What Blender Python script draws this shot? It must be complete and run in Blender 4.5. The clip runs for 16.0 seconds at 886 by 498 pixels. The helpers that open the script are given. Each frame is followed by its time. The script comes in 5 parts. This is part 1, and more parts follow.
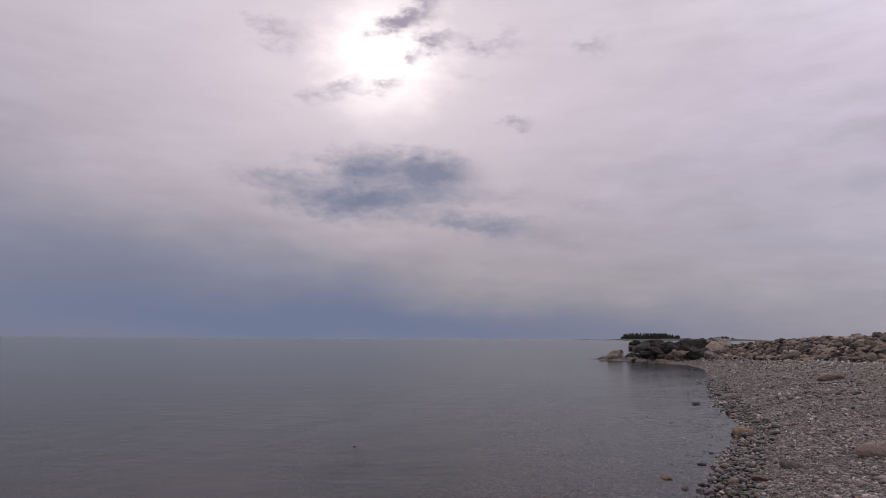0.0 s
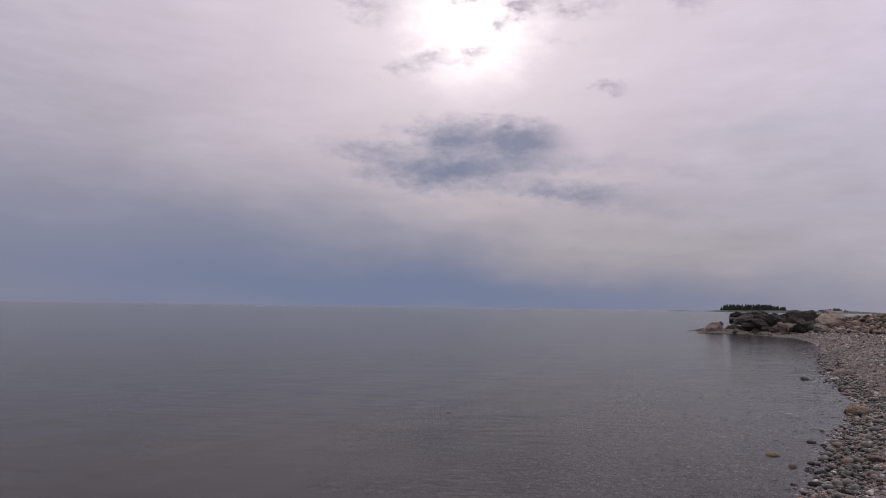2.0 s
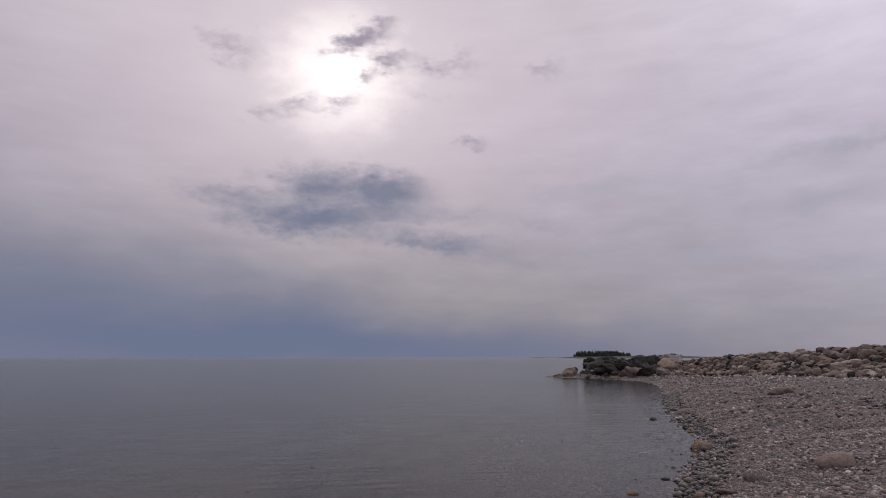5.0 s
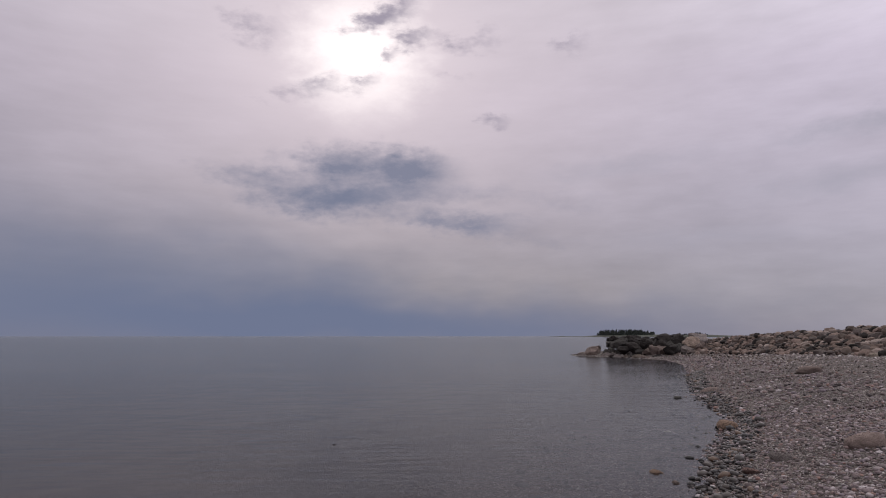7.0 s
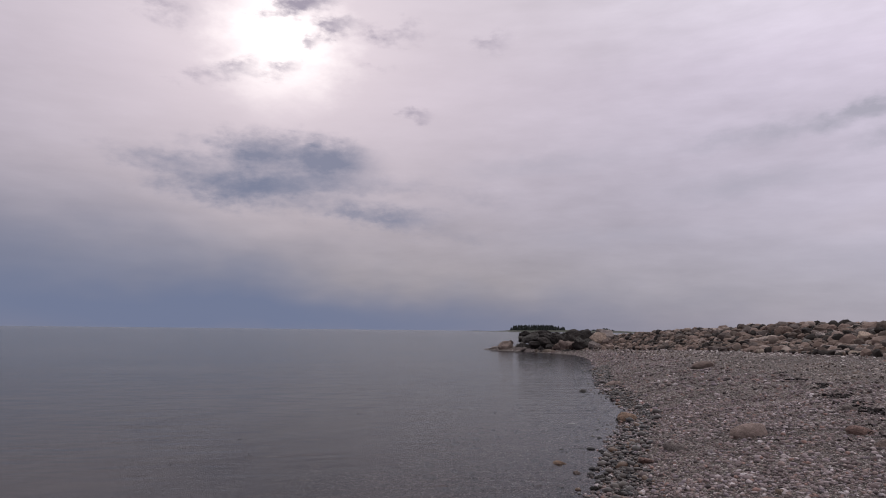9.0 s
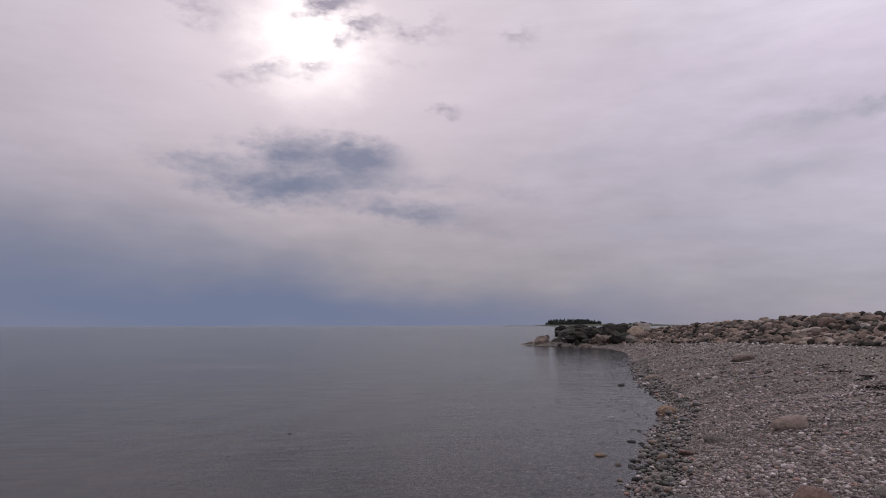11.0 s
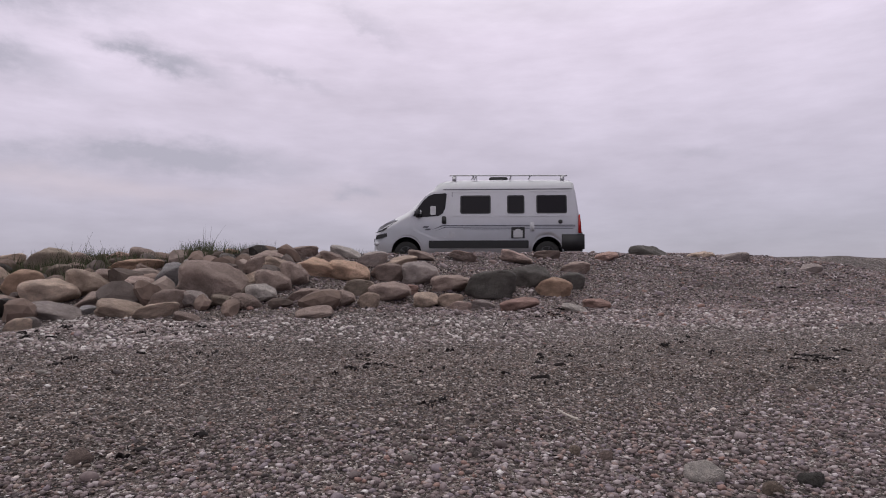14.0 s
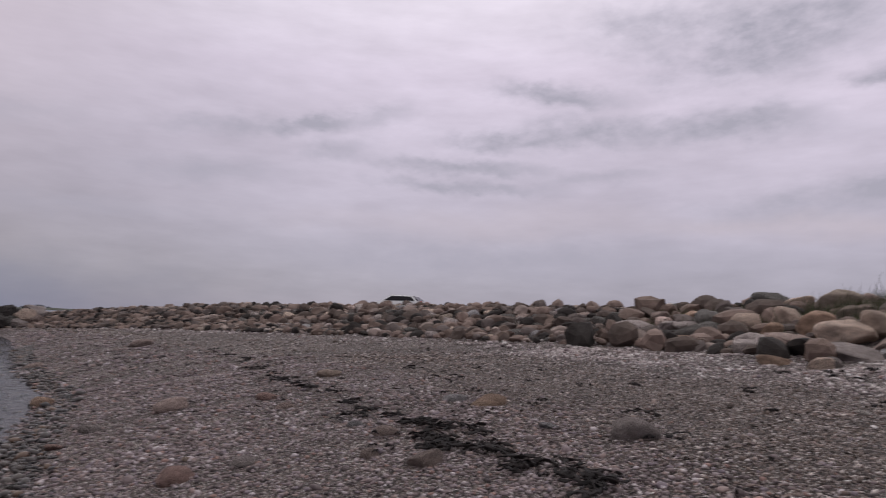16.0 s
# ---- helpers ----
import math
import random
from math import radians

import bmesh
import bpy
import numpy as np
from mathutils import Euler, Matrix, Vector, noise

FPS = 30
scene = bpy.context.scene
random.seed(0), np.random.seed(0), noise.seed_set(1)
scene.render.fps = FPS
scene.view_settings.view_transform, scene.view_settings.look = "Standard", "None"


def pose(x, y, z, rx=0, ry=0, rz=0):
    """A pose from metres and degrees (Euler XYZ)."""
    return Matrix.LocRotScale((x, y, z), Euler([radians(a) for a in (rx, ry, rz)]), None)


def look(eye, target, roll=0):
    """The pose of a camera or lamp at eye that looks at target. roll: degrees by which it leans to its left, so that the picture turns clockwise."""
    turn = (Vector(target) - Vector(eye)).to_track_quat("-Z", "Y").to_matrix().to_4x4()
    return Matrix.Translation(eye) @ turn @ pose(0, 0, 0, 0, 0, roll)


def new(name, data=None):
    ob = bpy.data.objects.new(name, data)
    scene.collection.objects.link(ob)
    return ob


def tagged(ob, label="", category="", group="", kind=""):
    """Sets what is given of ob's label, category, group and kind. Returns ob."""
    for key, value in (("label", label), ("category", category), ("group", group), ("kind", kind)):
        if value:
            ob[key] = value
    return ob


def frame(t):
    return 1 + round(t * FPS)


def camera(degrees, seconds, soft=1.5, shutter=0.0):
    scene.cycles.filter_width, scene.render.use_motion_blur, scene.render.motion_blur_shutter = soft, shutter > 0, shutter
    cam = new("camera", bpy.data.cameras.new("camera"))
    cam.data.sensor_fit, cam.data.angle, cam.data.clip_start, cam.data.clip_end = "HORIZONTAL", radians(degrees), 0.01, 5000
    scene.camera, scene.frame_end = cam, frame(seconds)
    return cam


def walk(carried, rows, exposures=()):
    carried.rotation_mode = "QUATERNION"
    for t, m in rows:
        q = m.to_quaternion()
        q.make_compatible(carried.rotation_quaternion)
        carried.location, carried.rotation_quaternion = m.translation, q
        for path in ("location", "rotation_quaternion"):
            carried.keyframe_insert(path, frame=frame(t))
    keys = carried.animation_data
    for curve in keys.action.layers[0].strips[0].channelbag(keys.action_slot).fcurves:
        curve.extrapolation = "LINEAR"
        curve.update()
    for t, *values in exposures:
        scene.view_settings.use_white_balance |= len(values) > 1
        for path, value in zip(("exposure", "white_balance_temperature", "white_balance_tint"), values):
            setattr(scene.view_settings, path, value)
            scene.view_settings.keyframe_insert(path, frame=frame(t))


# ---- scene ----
# ---- camera ----
EXPOSURES = [(0.0, -0.02), (1.0, 0.0), (2.5, 0.12), (3.5, 0.0), (5.0, -0.13), (7.5, -0.05), (8.5, 0.0), (12.0, 0.0), (12.5, -0.06), (13.0, -0.2), (13.5, 0.05), (14.0, 0.15), (14.5, 0.18), (15.0, 0.1), (15.5, -0.04), (16.0, -0.02)]
cam = camera(68.55, 16.0, soft=1.0, shutter=0.12)
ROWS = [
    (0.0, -0.047, -0.093, 1.637, -0.44, 7.82, -0.35),
    (0.5, -0.025, -0.103, 1.646, 0.24, 7.05, -1.19),
    (1.0, -0.028, -0.108, 1.640, 0.98, 5.72, 0.41),
    (1.5, -0.031, -0.104, 1.630, 3.91, 5.86, -0.44),
    (2.0, -0.077, -0.093, 1.635, 7.42, 5.09, -0.79),
    (2.5, -0.082, -0.050, 1.605, 10.36, 5.90, -0.70),
    (3.0, -0.076, -0.012, 1.588, 8.56, 5.56, -0.69),
    (3.5, -0.068, 0.046, 1.612, 3.89, 7.26, -2.20),
    (4.0, -0.023, 0.075, 1.600, 2.31, 8.83, -0.82),
    (4.5, -0.036, 0.052, 1.578, -2.98, 9.26, -0.41),
    (5.0, -0.148, 0.103, 1.588, -4.40, 9.46, 0.05),
    (5.2, -0.221, 0.117, 1.591, -3.04, 8.54, 0.18),
    (7.3, -0.101, 0.197, 1.576, -2.40, 7.59, 0.01),
    (7.5, -0.093, 0.189, 1.576, -3.07, 7.55, -0.07),
    (8.0, -0.050, 0.204, 1.568, -6.71, 7.29, 0.05),
    (8.5, -0.052, 0.198, 1.580, -10.78, 7.19, -0.09),
    (9.0, -0.071, 0.192, 1.581, -9.74, 7.11, -0.61),
    (9.2, -0.084, 0.180, 1.583, -8.24, 7.16, -0.96),
    (11.5, -0.198, -0.072, 1.601, -6.68, 6.52, 0.12),
    (12.0, -0.147, 0.007, 1.603, -12.42, 5.85, 0.58),
    (12.4, -0.006, 0.091, 1.548, -15.95, 5.47, -0.28),
    (12.5, 0.088, 0.042, 1.544, -23.00, 5.34, -1.33),
    (12.6, 0.120, 0.006, 1.530, -34.88, 4.90, -2.00),
    (12.7, 0.150, -0.030, 1.525, -46.76, 4.35, -2.60),
    (12.8, 0.170, -0.080, 1.530, -58.64, 3.80, -3.05),
    (12.9, 0.180, -0.130, 1.543, -70.52, 3.45, -3.40),
    (13.0, 0.180, -0.180, 1.557, -82.40, 3.15, -3.50),
    (13.1, 0.170, -0.200, 1.568, -93.90, 2.95, -3.30),
    (13.2, 0.155, -0.205, 1.578, -103.20, 2.75, -3.10),
    (13.3, 0.140, -0.200, 1.589, -109.30, 2.60, -2.87),
    (13.4, 0.125, -0.192, 1.600, -113.00, 2.45, -2.60),
    (13.5, 0.109, -0.185, 1.610, -114.71, 2.36, -2.37),
    (14.0, 0.088, -0.164, 1.622, -116.75, 3.17, -0.05),
    (14.5, 0.058, -0.170, 1.622, -116.16, 5.81, -0.91),
    (15.0, 0.146, -0.129, 1.611, -104.66, 7.97, -0.37),
    (15.2, 0.150, -0.071, 1.570, -96.06, 8.63, 0.81),
    (15.5, 0.144, 0.060, 1.564, -83.18, 8.79, -0.50),
    (15.6, 0.157, 0.075, 1.537, -76.94, 8.21, -1.52),
    (16.0, 0.099, 0.125, 1.550, -55.42, 6.20, -1.54),
]
walk(cam, [(t, pose(x, y, z, 90 + tilt, lean, yaw)) for t, x, y, z, yaw, tilt, lean in ROWS], EXPOSURES)

# ---- world, sun ----
SUN_AZ, SUN_EL = -5.5, 24.6
world = bpy.data.worlds.new("overcast_sky")
scene.world = world
world.use_nodes = True
wt = world.node_tree
wt.nodes.clear()


def set_props(n, props):
    if "operation" in props:
        n.operation = props["operation"]
    if "use_clamp" in props:
        n.use_clamp = props["use_clamp"]
    if "data_type" in props:
        n.data_type = props["data_type"]
    if "blend_type" in props:
        n.blend_type = props["blend_type"]
    if "vector_type" in props:
        n.vector_type = props["vector_type"]
    if "interpolation_type" in props:
        n.interpolation_type = props["interpolation_type"]
    if "sky_type" in props:
        n.sky_type = props["sky_type"]
    if "sun_disc" in props:
        n.sun_disc = props["sun_disc"]
    if "sun_elevation" in props:
        n.sun_elevation = props["sun_elevation"]
    if "sun_rotation" in props:
        n.sun_rotation = props["sun_rotation"]
    if "feature" in props:
        n.feature = props["feature"]
    return n


def wnode(kind, **props):
    n = wt.nodes.new(kind)
    return set_props(n, props)


def wlink(a, b):
    wt.links.new(a, b)


def wmath(op, a, b=None, c=None, clamp=False):
    n = wnode("ShaderNodeMath", operation=op, use_clamp=clamp)
    for i, v in enumerate((a, b, c)):
        if v is None:
            continue
        if isinstance(v, (int, float)):
            n.inputs[i].default_value = v
        else:
            wlink(v, n.inputs[i])
    return n.outputs[0]


def wmix(fac, a, b, blend="MIX"):
    n = wnode("ShaderNodeMix", data_type="RGBA", blend_type=blend)
    for sock, v in ((n.inputs[0], fac), (n.inputs[6], a), (n.inputs[7], b)):
        if isinstance(v, tuple):
            sock.default_value = (*v, 1)
        elif isinstance(v, (int, float)):
            sock.default_value = v
        else:
            wlink(v, sock)
    return n.outputs[2]


way = wnode("ShaderNodeTexCoord").outputs["Generated"]
xyz = wnode("ShaderNodeSeparateXYZ")
wlink(way, xyz.inputs[0])
az = wmath("DEGREES", wmath("ARCTAN2", xyz.outputs[0], xyz.outputs[1]))
el = wmath("DEGREES", wmath("ARCSINE", xyz.outputs[2]))
flat = wnode("ShaderNodeCombineXYZ")
wlink(az, flat.inputs[0])
wlink(el, flat.inputs[1])


def wnoise(scale, detail, rough=0.55, squash=2.0):
    m = wnode("ShaderNodeMapping")
    wlink(way, m.inputs[0])
    m.inputs["Scale"].default_value = (1, 1, squash)
    n = wnode("ShaderNodeTexNoise")
    n.inputs["Scale"].default_value, n.inputs["Detail"].default_value = scale, detail
    n.inputs["Roughness"].default_value = rough
    wlink(m.outputs[0], n.inputs["Vector"])
    return n


def warp(source, noise_node, amount):
    sub = wnode("ShaderNodeVectorMath", operation="SUBTRACT")
    wlink(noise_node.outputs["Color"], sub.inputs[0])
    sub.inputs[1].default_value = (0.5, 0.5, 0.5)
    mul = wnode("ShaderNodeVectorMath", operation="MULTIPLY_ADD")
    wlink(sub.outputs[0], mul.inputs[0])
    mul.inputs[1].default_value = amount
    wlink(source, mul.inputs[2])
    return mul.outputs[0]


broad = wnoise(5, 3)
fine = wnoise(24, 5, 0.6)
soft_way = warp(flat.outputs[0], broad, (14, 5, 0))
ragged_way = warp(warp(flat.outputs[0], broad, (3, 1.2, 0)), fine, (5, 2.2, 0))


def blob(source, a, e, wa, we, turn=0.0, low=1.0, high=0.0):
    m = wnode("ShaderNodeMapping", vector_type="TEXTURE")
    wlink(source, m.inputs[0])
    m.inputs["Location"].default_value = (a, e, 0)
    m.inputs["Rotation"].default_value = (0, 0, radians(turn))
    m.inputs["Scale"].default_value = (wa, we, 1)
    d = wnode("ShaderNodeVectorMath", operation="LENGTH")
    wlink(m.outputs[0], d.inputs[0])
    r = wnode("ShaderNodeMapRange", interpolation_type="SMOOTHSTEP")
    wlink(d.outputs["Value"], r.inputs[0])
    r.inputs[1].default_value, r.inputs[2].default_value = high, low
    r.inputs[3].default_value, r.inputs[4].default_value = 1, 0
    return r.outputs[0]


def pile(source, rows):
    total = None
    for a, e, wa, we, turn, strength in rows:
        b = wmath("MULTIPLY", blob(source, a, e, wa, we, turn), strength)
        total = b if total is None else wmath("ADD", total, b)
    return total


# thin high overcast over the clear sky, darker and bluer towards the horizon
clear = wnode("ShaderNodeTexSky", sky_type="NISHITA", sun_disc=False, sun_elevation=radians(SUN_EL), sun_rotation=radians(SUN_AZ))
clear_dim = wmix(1.0, clear.outputs[0], (0.06, 0.06, 0.06), "MULTIPLY")
ramp = wnode("ShaderNodeValToRGB")
wlink(wmath("DIVIDE", el, 60, clamp=True), ramp.inputs[0])
cr = ramp.color_ramp
for pos, col in ((0.0, (0.255, 0.25, 0.305)), (0.06, (0.295, 0.283, 0.34)), (0.15, (0.375, 0.348, 0.412)), (0.35, (0.53, 0.483, 0.565)), (1.0, (0.50, 0.47, 0.55))):
    e_ = cr.elements.new(pos)
    e_.color = (*col, 1)
cr.elements.remove(cr.elements[0])
cr.elements.remove(cr.elements[-1])
base = wmix(0.9, clear_dim, ramp.outputs[0])
veil = wmath("MULTIPLY_ADD", broad.outputs[0], 0.34, 0.84)
base = wmix(1.0, base, veil, "MULTIPLY")
wisps = wnoise(9, 6, 0.62, 4.5)
base = wmix(1.0, base, wmath("MULTIPLY_ADD", wisps.outputs[0], 0.30, 0.85), "MULTIPLY")
# the overcast is thinner over the land
landward = wnode("ShaderNodeMapRange", interpolation_type="SMOOTHSTEP")
wlink(az, landward.inputs[0])
landward.inputs[1].default_value, landward.inputs[2].default_value = 0, 60
landward.inputs[3].default_value, landward.inputs[4].default_value = 0.9, 1.44
base = wmix(1.0, base, landward.outputs[0], "MULTIPLY")
inland = wnode("ShaderNodeMapRange", interpolation_type="SMOOTHSTEP")
wlink(az, inland.inputs[0])
inland.inputs[1].default_value, inland.inputs[2].default_value = 92, 118
inland.inputs[3].default_value, inland.inputs[4].default_value = 1.0, 0.95
base = wmix(1.0, base, inland.outputs[0], "MULTIPLY")
# warm haze round the hidden sun
base = wmix(wmath("MULTIPLY", blob(flat.outputs[0], SUN_AZ, SUN_EL, 44, 22), 0.62), base, (0.80, 0.715, 0.775))
base = wmix(blob(flat.outputs[0], SUN_AZ, SUN_EL, 15, 10), base, (0.80, 0.72, 0.76))
base = wmix(blob(ragged_way, SUN_AZ + 0.6, SUN_EL - 0.3, 8.5, 7.5), base, (1.30, 1.22, 1.20))
# pale warm strips low over the land
base = wmix(wmath("MULTIPLY", pile(soft_way, ((86, 7.6, 20, 1.6, 0, 1.0), (60, 8.5, 25, 2.5, 0, 0.6), (110, 7, 18, 3, 0, 0.5))), 0.5), base, (0.56, 0.50, 0.54))
# blue rain bank over the sea
bank = pile(soft_way, ((-34, 2.5, 46, 12.0, -3, 0.9), (-10, 1.5, 36, 9.5, -4, 0.55), (8, 0.5, 34, 6.0, -2, 0.6), (22, 0.5, 30, 5.0, 0, 0.3), (-75, 3, 40, 8, 0, 0.7)))
base = wmix(wmath("MULTIPLY", bank, 0.85, clamp=True), base, (0.162, 0.197, 0.298))
def edged(density, ragged, low, high):
    """Cloud cover from a density, with billowing edges."""
    d = wmath("ADD", density, wmath("MULTIPLY", wmath("SUBTRACT", fine.outputs[0], 0.5), ragged))
    d = wmath("ADD", d, wmath("MULTIPLY", wmath("SUBTRACT", billow.outputs[0], 0.5), ragged * 0.4))
    r = wnode("ShaderNodeMapRange", interpolation_type="SMOOTHSTEP")
    wlink(wmath("MULTIPLY", d, wmath("MULTIPLY", density, 6.0, clamp=True)), r.inputs[0])
    r.inputs[1].default_value, r.inputs[2].default_value = low, high
    return r.outputs[0]


# blue-grey cumulus fragments
billow = wnoise(60, 4, 0.6)
grain = wmath("MULTIPLY", wmath("MULTIPLY_ADD", fine.outputs[0], 1.7, 0.1), wmath("MULTIPLY_ADD", billow.outputs[0], 0.4, 0.8))
inner = wmath("MULTIPLY_ADD", wnoise(17, 5, 0.62).outputs[0], 1.5, 0.3)
puffy_way = warp(warp(flat.outputs[0], fine, (3.8, 2.6, 0)), billow, (0.9, 0.7, 0))
dark = pile(puffy_way, ((-5.8, 13.1, 15.5, 4.9, 0, 1.0), (-9.5, 11.4, 8.0, 2.2, 0, 0.6), (-7.0, 15.4, 4.6, 2.6, 0, 0.65), (-2.4, 15.4, 4.0, 2.6, 0, 0.65), (1.0, 15.0, 4.6, 2.4, 0, 0.65), (-15.5, 13.6, 8, 1.3, -3, 0.4),
                        (4.2, 9.9, 11, 1.6, -3, 0.9), (9.5, 8.4, 11, 1.2, -3, 0.4), (1.0, 13.0, 6, 2.6, 0, 0.3), (13, 11.6, 10, 2.4, 0, 0.3), (6.5, 12.6, 6, 1.4, 0, 0.3), (-18, 6.2, 16, 1.2, -6, 0.35), (-32, 7.6, 12, 1.4, -3, 0.3)))
base = wmix(wmath("MULTIPLY", wmath("MULTIPLY", edged(dark, 0.75, 0.05, 1.5), inner), 0.9, clamp=True), base, (0.235, 0.252, 0.338))
base = wmix(wmath("MULTIPLY", edged(pile(puffy_way, ((-7.5, 11.9, 9.5, 2.0, 0, 1.0), (-2.5, 12.6, 7.0, 1.9, 4, 0.75), (3.2, 9.9, 8.0, 1.0, -3, 0.8))), 0.7, 0.1, 1.7), 0.62), base, (0.17, 0.203, 0.298))
small = pile(puffy_way, ((-3.4, 27.2, 6.6, 1.9, 20, 1.5), (-0.3, 25.5, 3.6, 1.5, 8, 1.2), (-2.6, 24.2, 1.5, 0.9, 0, 1.0), (-14.4, 25.6, 5.0, 3.2, -10, 0.7), (-11.4, 20.6, 4.6, 1.5, 4, 0.8), (-8.2, 21.6, 3.2, 1.6, 20, 0.7),
                         (-4.9, 21.6, 3.4, 1.5, 20, 0.85), (5.4, 25.4, 5.5, 1.9, 8, 0.8), (14.0, 24.6, 3.6, 1.5, 12, 0.85), (7.3, 18.8, 2.6, 1.0, 0, 0.9), (3.5, 22.0, 4, 1.4, 0, 0.35)))
base = wmix(wmath("MULTIPLY", wmath("MULTIPLY", edged(small, 1.9, 0.15, 1.6), inner), 0.9, clamp=True), base, (0.375, 0.345, 0.42))
# grey streaks above the shore
streak = pile(ragged_way, ((37.5, 15.8, 10.2, 1.4, 6, 0.84), (44.2, 16.6, 5.8, 1.4, 10, 1.08), (45.6, 14.5, 5.8, 1.5, 6, 0.72), (35.0, 11.9, 10.2, 1.8, 4, 0.66), (50, 17.5, 4.3, 1.8, 20, 0.60), (26, 8.0, 13.0, 1.4, 0, 0.42), (19, 14.4, 11.6, 1.5, 4, 0.42)))
streak2 = pile(ragged_way, ((65.3, 19.4, 9.4, 1.5, -6, 1.08), (60.8, 15.6, 9.4, 1.4, 0, 0.96), (69.5, 16.2, 11.6, 2.2, -4, 1.08), (57, 13.3, 12.3, 1.2, -2, 1.20), (57, 11.6, 11.6, 1.0, -3, 1.08), (68, 12.3, 8.7, 1.0, 4, 0.60),
                            (80, 16.6, 8.7, 2.4, 4, 0.84), (74, 24.6, 13.0, 3.9, 0, 0.72), (86, 24, 11.6, 6.0, 10, 0.72), (78, 20.5, 11.6, 3.0, 0, 0.42), (93, 17.9, 6.7, 1.5, -10, 1.32), (84, 15.8, 8.7, 2.4, -5, 0.60)))
streak3 = pile(ragged_way, ((97, 10.3, 13.0, 2.2, -4, 1.08), (90, 10.4, 11.6, 2.0, 3, 0.72), (109.6, 8.0, 3.5, 1.0, 0, 0.96), (83, 9.0, 13.0, 2.0, 0, 0.60), (61, 5.3, 31.9, 2.5, 0, 0.84), (102.6, 17.6, 7.2, 0.9, -14, 0.54), (138, 10.9, 4.3, 0.9, 0, 0.42), (110, 22, 5.8, 1.2, -30, 0.42), (86, 22, 20.3, 4.5, 0, 0.48)))
far_clouds = pile(ragged_way, ((170, 20, 30, 4, 5, 0.5), (-150, 15, 30, 4, -5, 0.5), (-100, 22, 30, 4, 0, 0.5), (-60, 15, 16, 2, 0, 0.5), (140, 35, 30, 6, 0, 0.4), (40, 38, 30, 6, 0, 0.4), (-60, 40, 30, 6, 0, 0.4)))
grey = wmath("ADD", wmath("ADD", streak, streak2), wmath("ADD", streak3, far_clouds))
base = wmix(wmath("MULTIPLY", wmath("MULTIPLY", grey, grain), 0.82, clamp=True), base, (0.405, 0.40, 0.475))
base = wmix(1.0, base, (1.02, 0.99, 1.005), "MULTIPLY")
bg = wnode("ShaderNodeBackground")
wlink(base, bg.inputs[0])
bg.inputs[1].default_value = 1.0
wout = wnode("ShaderNodeOutputWorld")
wlink(bg.outputs[0], wout.inputs[0])

sun = new("sun", bpy.data.lights.new("sun", "SUN"))
sun.data.energy, sun.data.angle, sun.data.color = 0.35, radians(110), (1.0, 0.95, 0.9)
sd = Vector((math.sin(radians(SUN_AZ)) * math.cos(radians(SUN_EL)), math.cos(radians(SUN_AZ)) * math.cos(radians(SUN_EL)), math.sin(radians(SUN_EL))))
sun.matrix_world = look(sd * 50, (0, 0, 0))


# ---- materials ----
class Mat:
    def __init__(self, name, rough=0.8, metal=0.0):
        self.m = bpy.data.materials.new(name)
        self.m.use_nodes = True
        self.t = self.m.node_tree
        self.b = self.t.nodes["Principled BSDF"]
        self.b.inputs["Roughness"].default_value, self.b.inputs["Metallic"].default_value = rough, metal

    def node(self, kind, **props):
        n = self.t.nodes.new(kind)
        return set_props(n, props)

    def link(self, a, b):
        self.t.links.new(a, b)

    def coord(self, which="Object", scale=(1, 1, 1)):
        m = self.node("ShaderNodeMapping")
        self.link(self.node("ShaderNodeTexCoord").outputs[which], m.inputs[0])
        m.inputs["Scale"].default_value = scale
        return m.outputs[0]

    def noise(self, scale, detail=4, rough=0.6, vec=None):
        n = self.node("ShaderNodeTexNoise")
        n.inputs["Scale"].default_value, n.inputs["Detail"].default_value, n.inputs["Roughness"].default_value = scale, detail, rough
        self.link(vec if vec is not None else self.coord(), n.inputs["Vector"])
        return n.outputs[0]

    def ramp(self, fac, stops, constant=False):
        n = self.node("ShaderNodeValToRGB")
        self.link(fac, n.inputs[0])
        r = n.color_ramp
        r.interpolation = "CONSTANT" if constant else "LINEAR"
        for p, c in stops:
            r.elements.new(p).color = (*c, 1) if isinstance(c, tuple) else (c, c, c, 1)
        r.elements.remove(r.elements[0])
        r.elements.remove(r.elements[-1])
        return n.outputs[0]

    def mix(self, fac, a, b, blend="MIX"):
        n = self.node("ShaderNodeMix", data_type="RGBA", blend_type=blend)
        for sock, v in ((n.inputs[0], fac), (n.inputs[6], a), (n.inputs[7], b)):
            if isinstance(v, tuple):
                sock.default_value = (*v, 1)
            elif isinstance(v, (int, float)):
                sock.default_value = v
            else:
                self.link(v, sock)
        return n.outputs[2]

    def colour(self, v):
        if isinstance(v, tuple):
            self.b.inputs["Base Color"].default_value = (*v, 1)
        else:
            self.link(v, self.b.inputs["Base Color"])
        return self

    def rough(self, v):
        self.link(v, self.b.inputs["Roughness"])
        return self

    def bump(self, height, strength=0.5, distance=0.01):
        n = self.node("ShaderNodeBump")
        n.inputs["Strength"].default_value, n.inputs["Distance"].default_value = strength, distance
        self.link(height, n.inputs["Height"])
        self.link(n.outputs[0], self.b.inputs["Normal"])
        return self


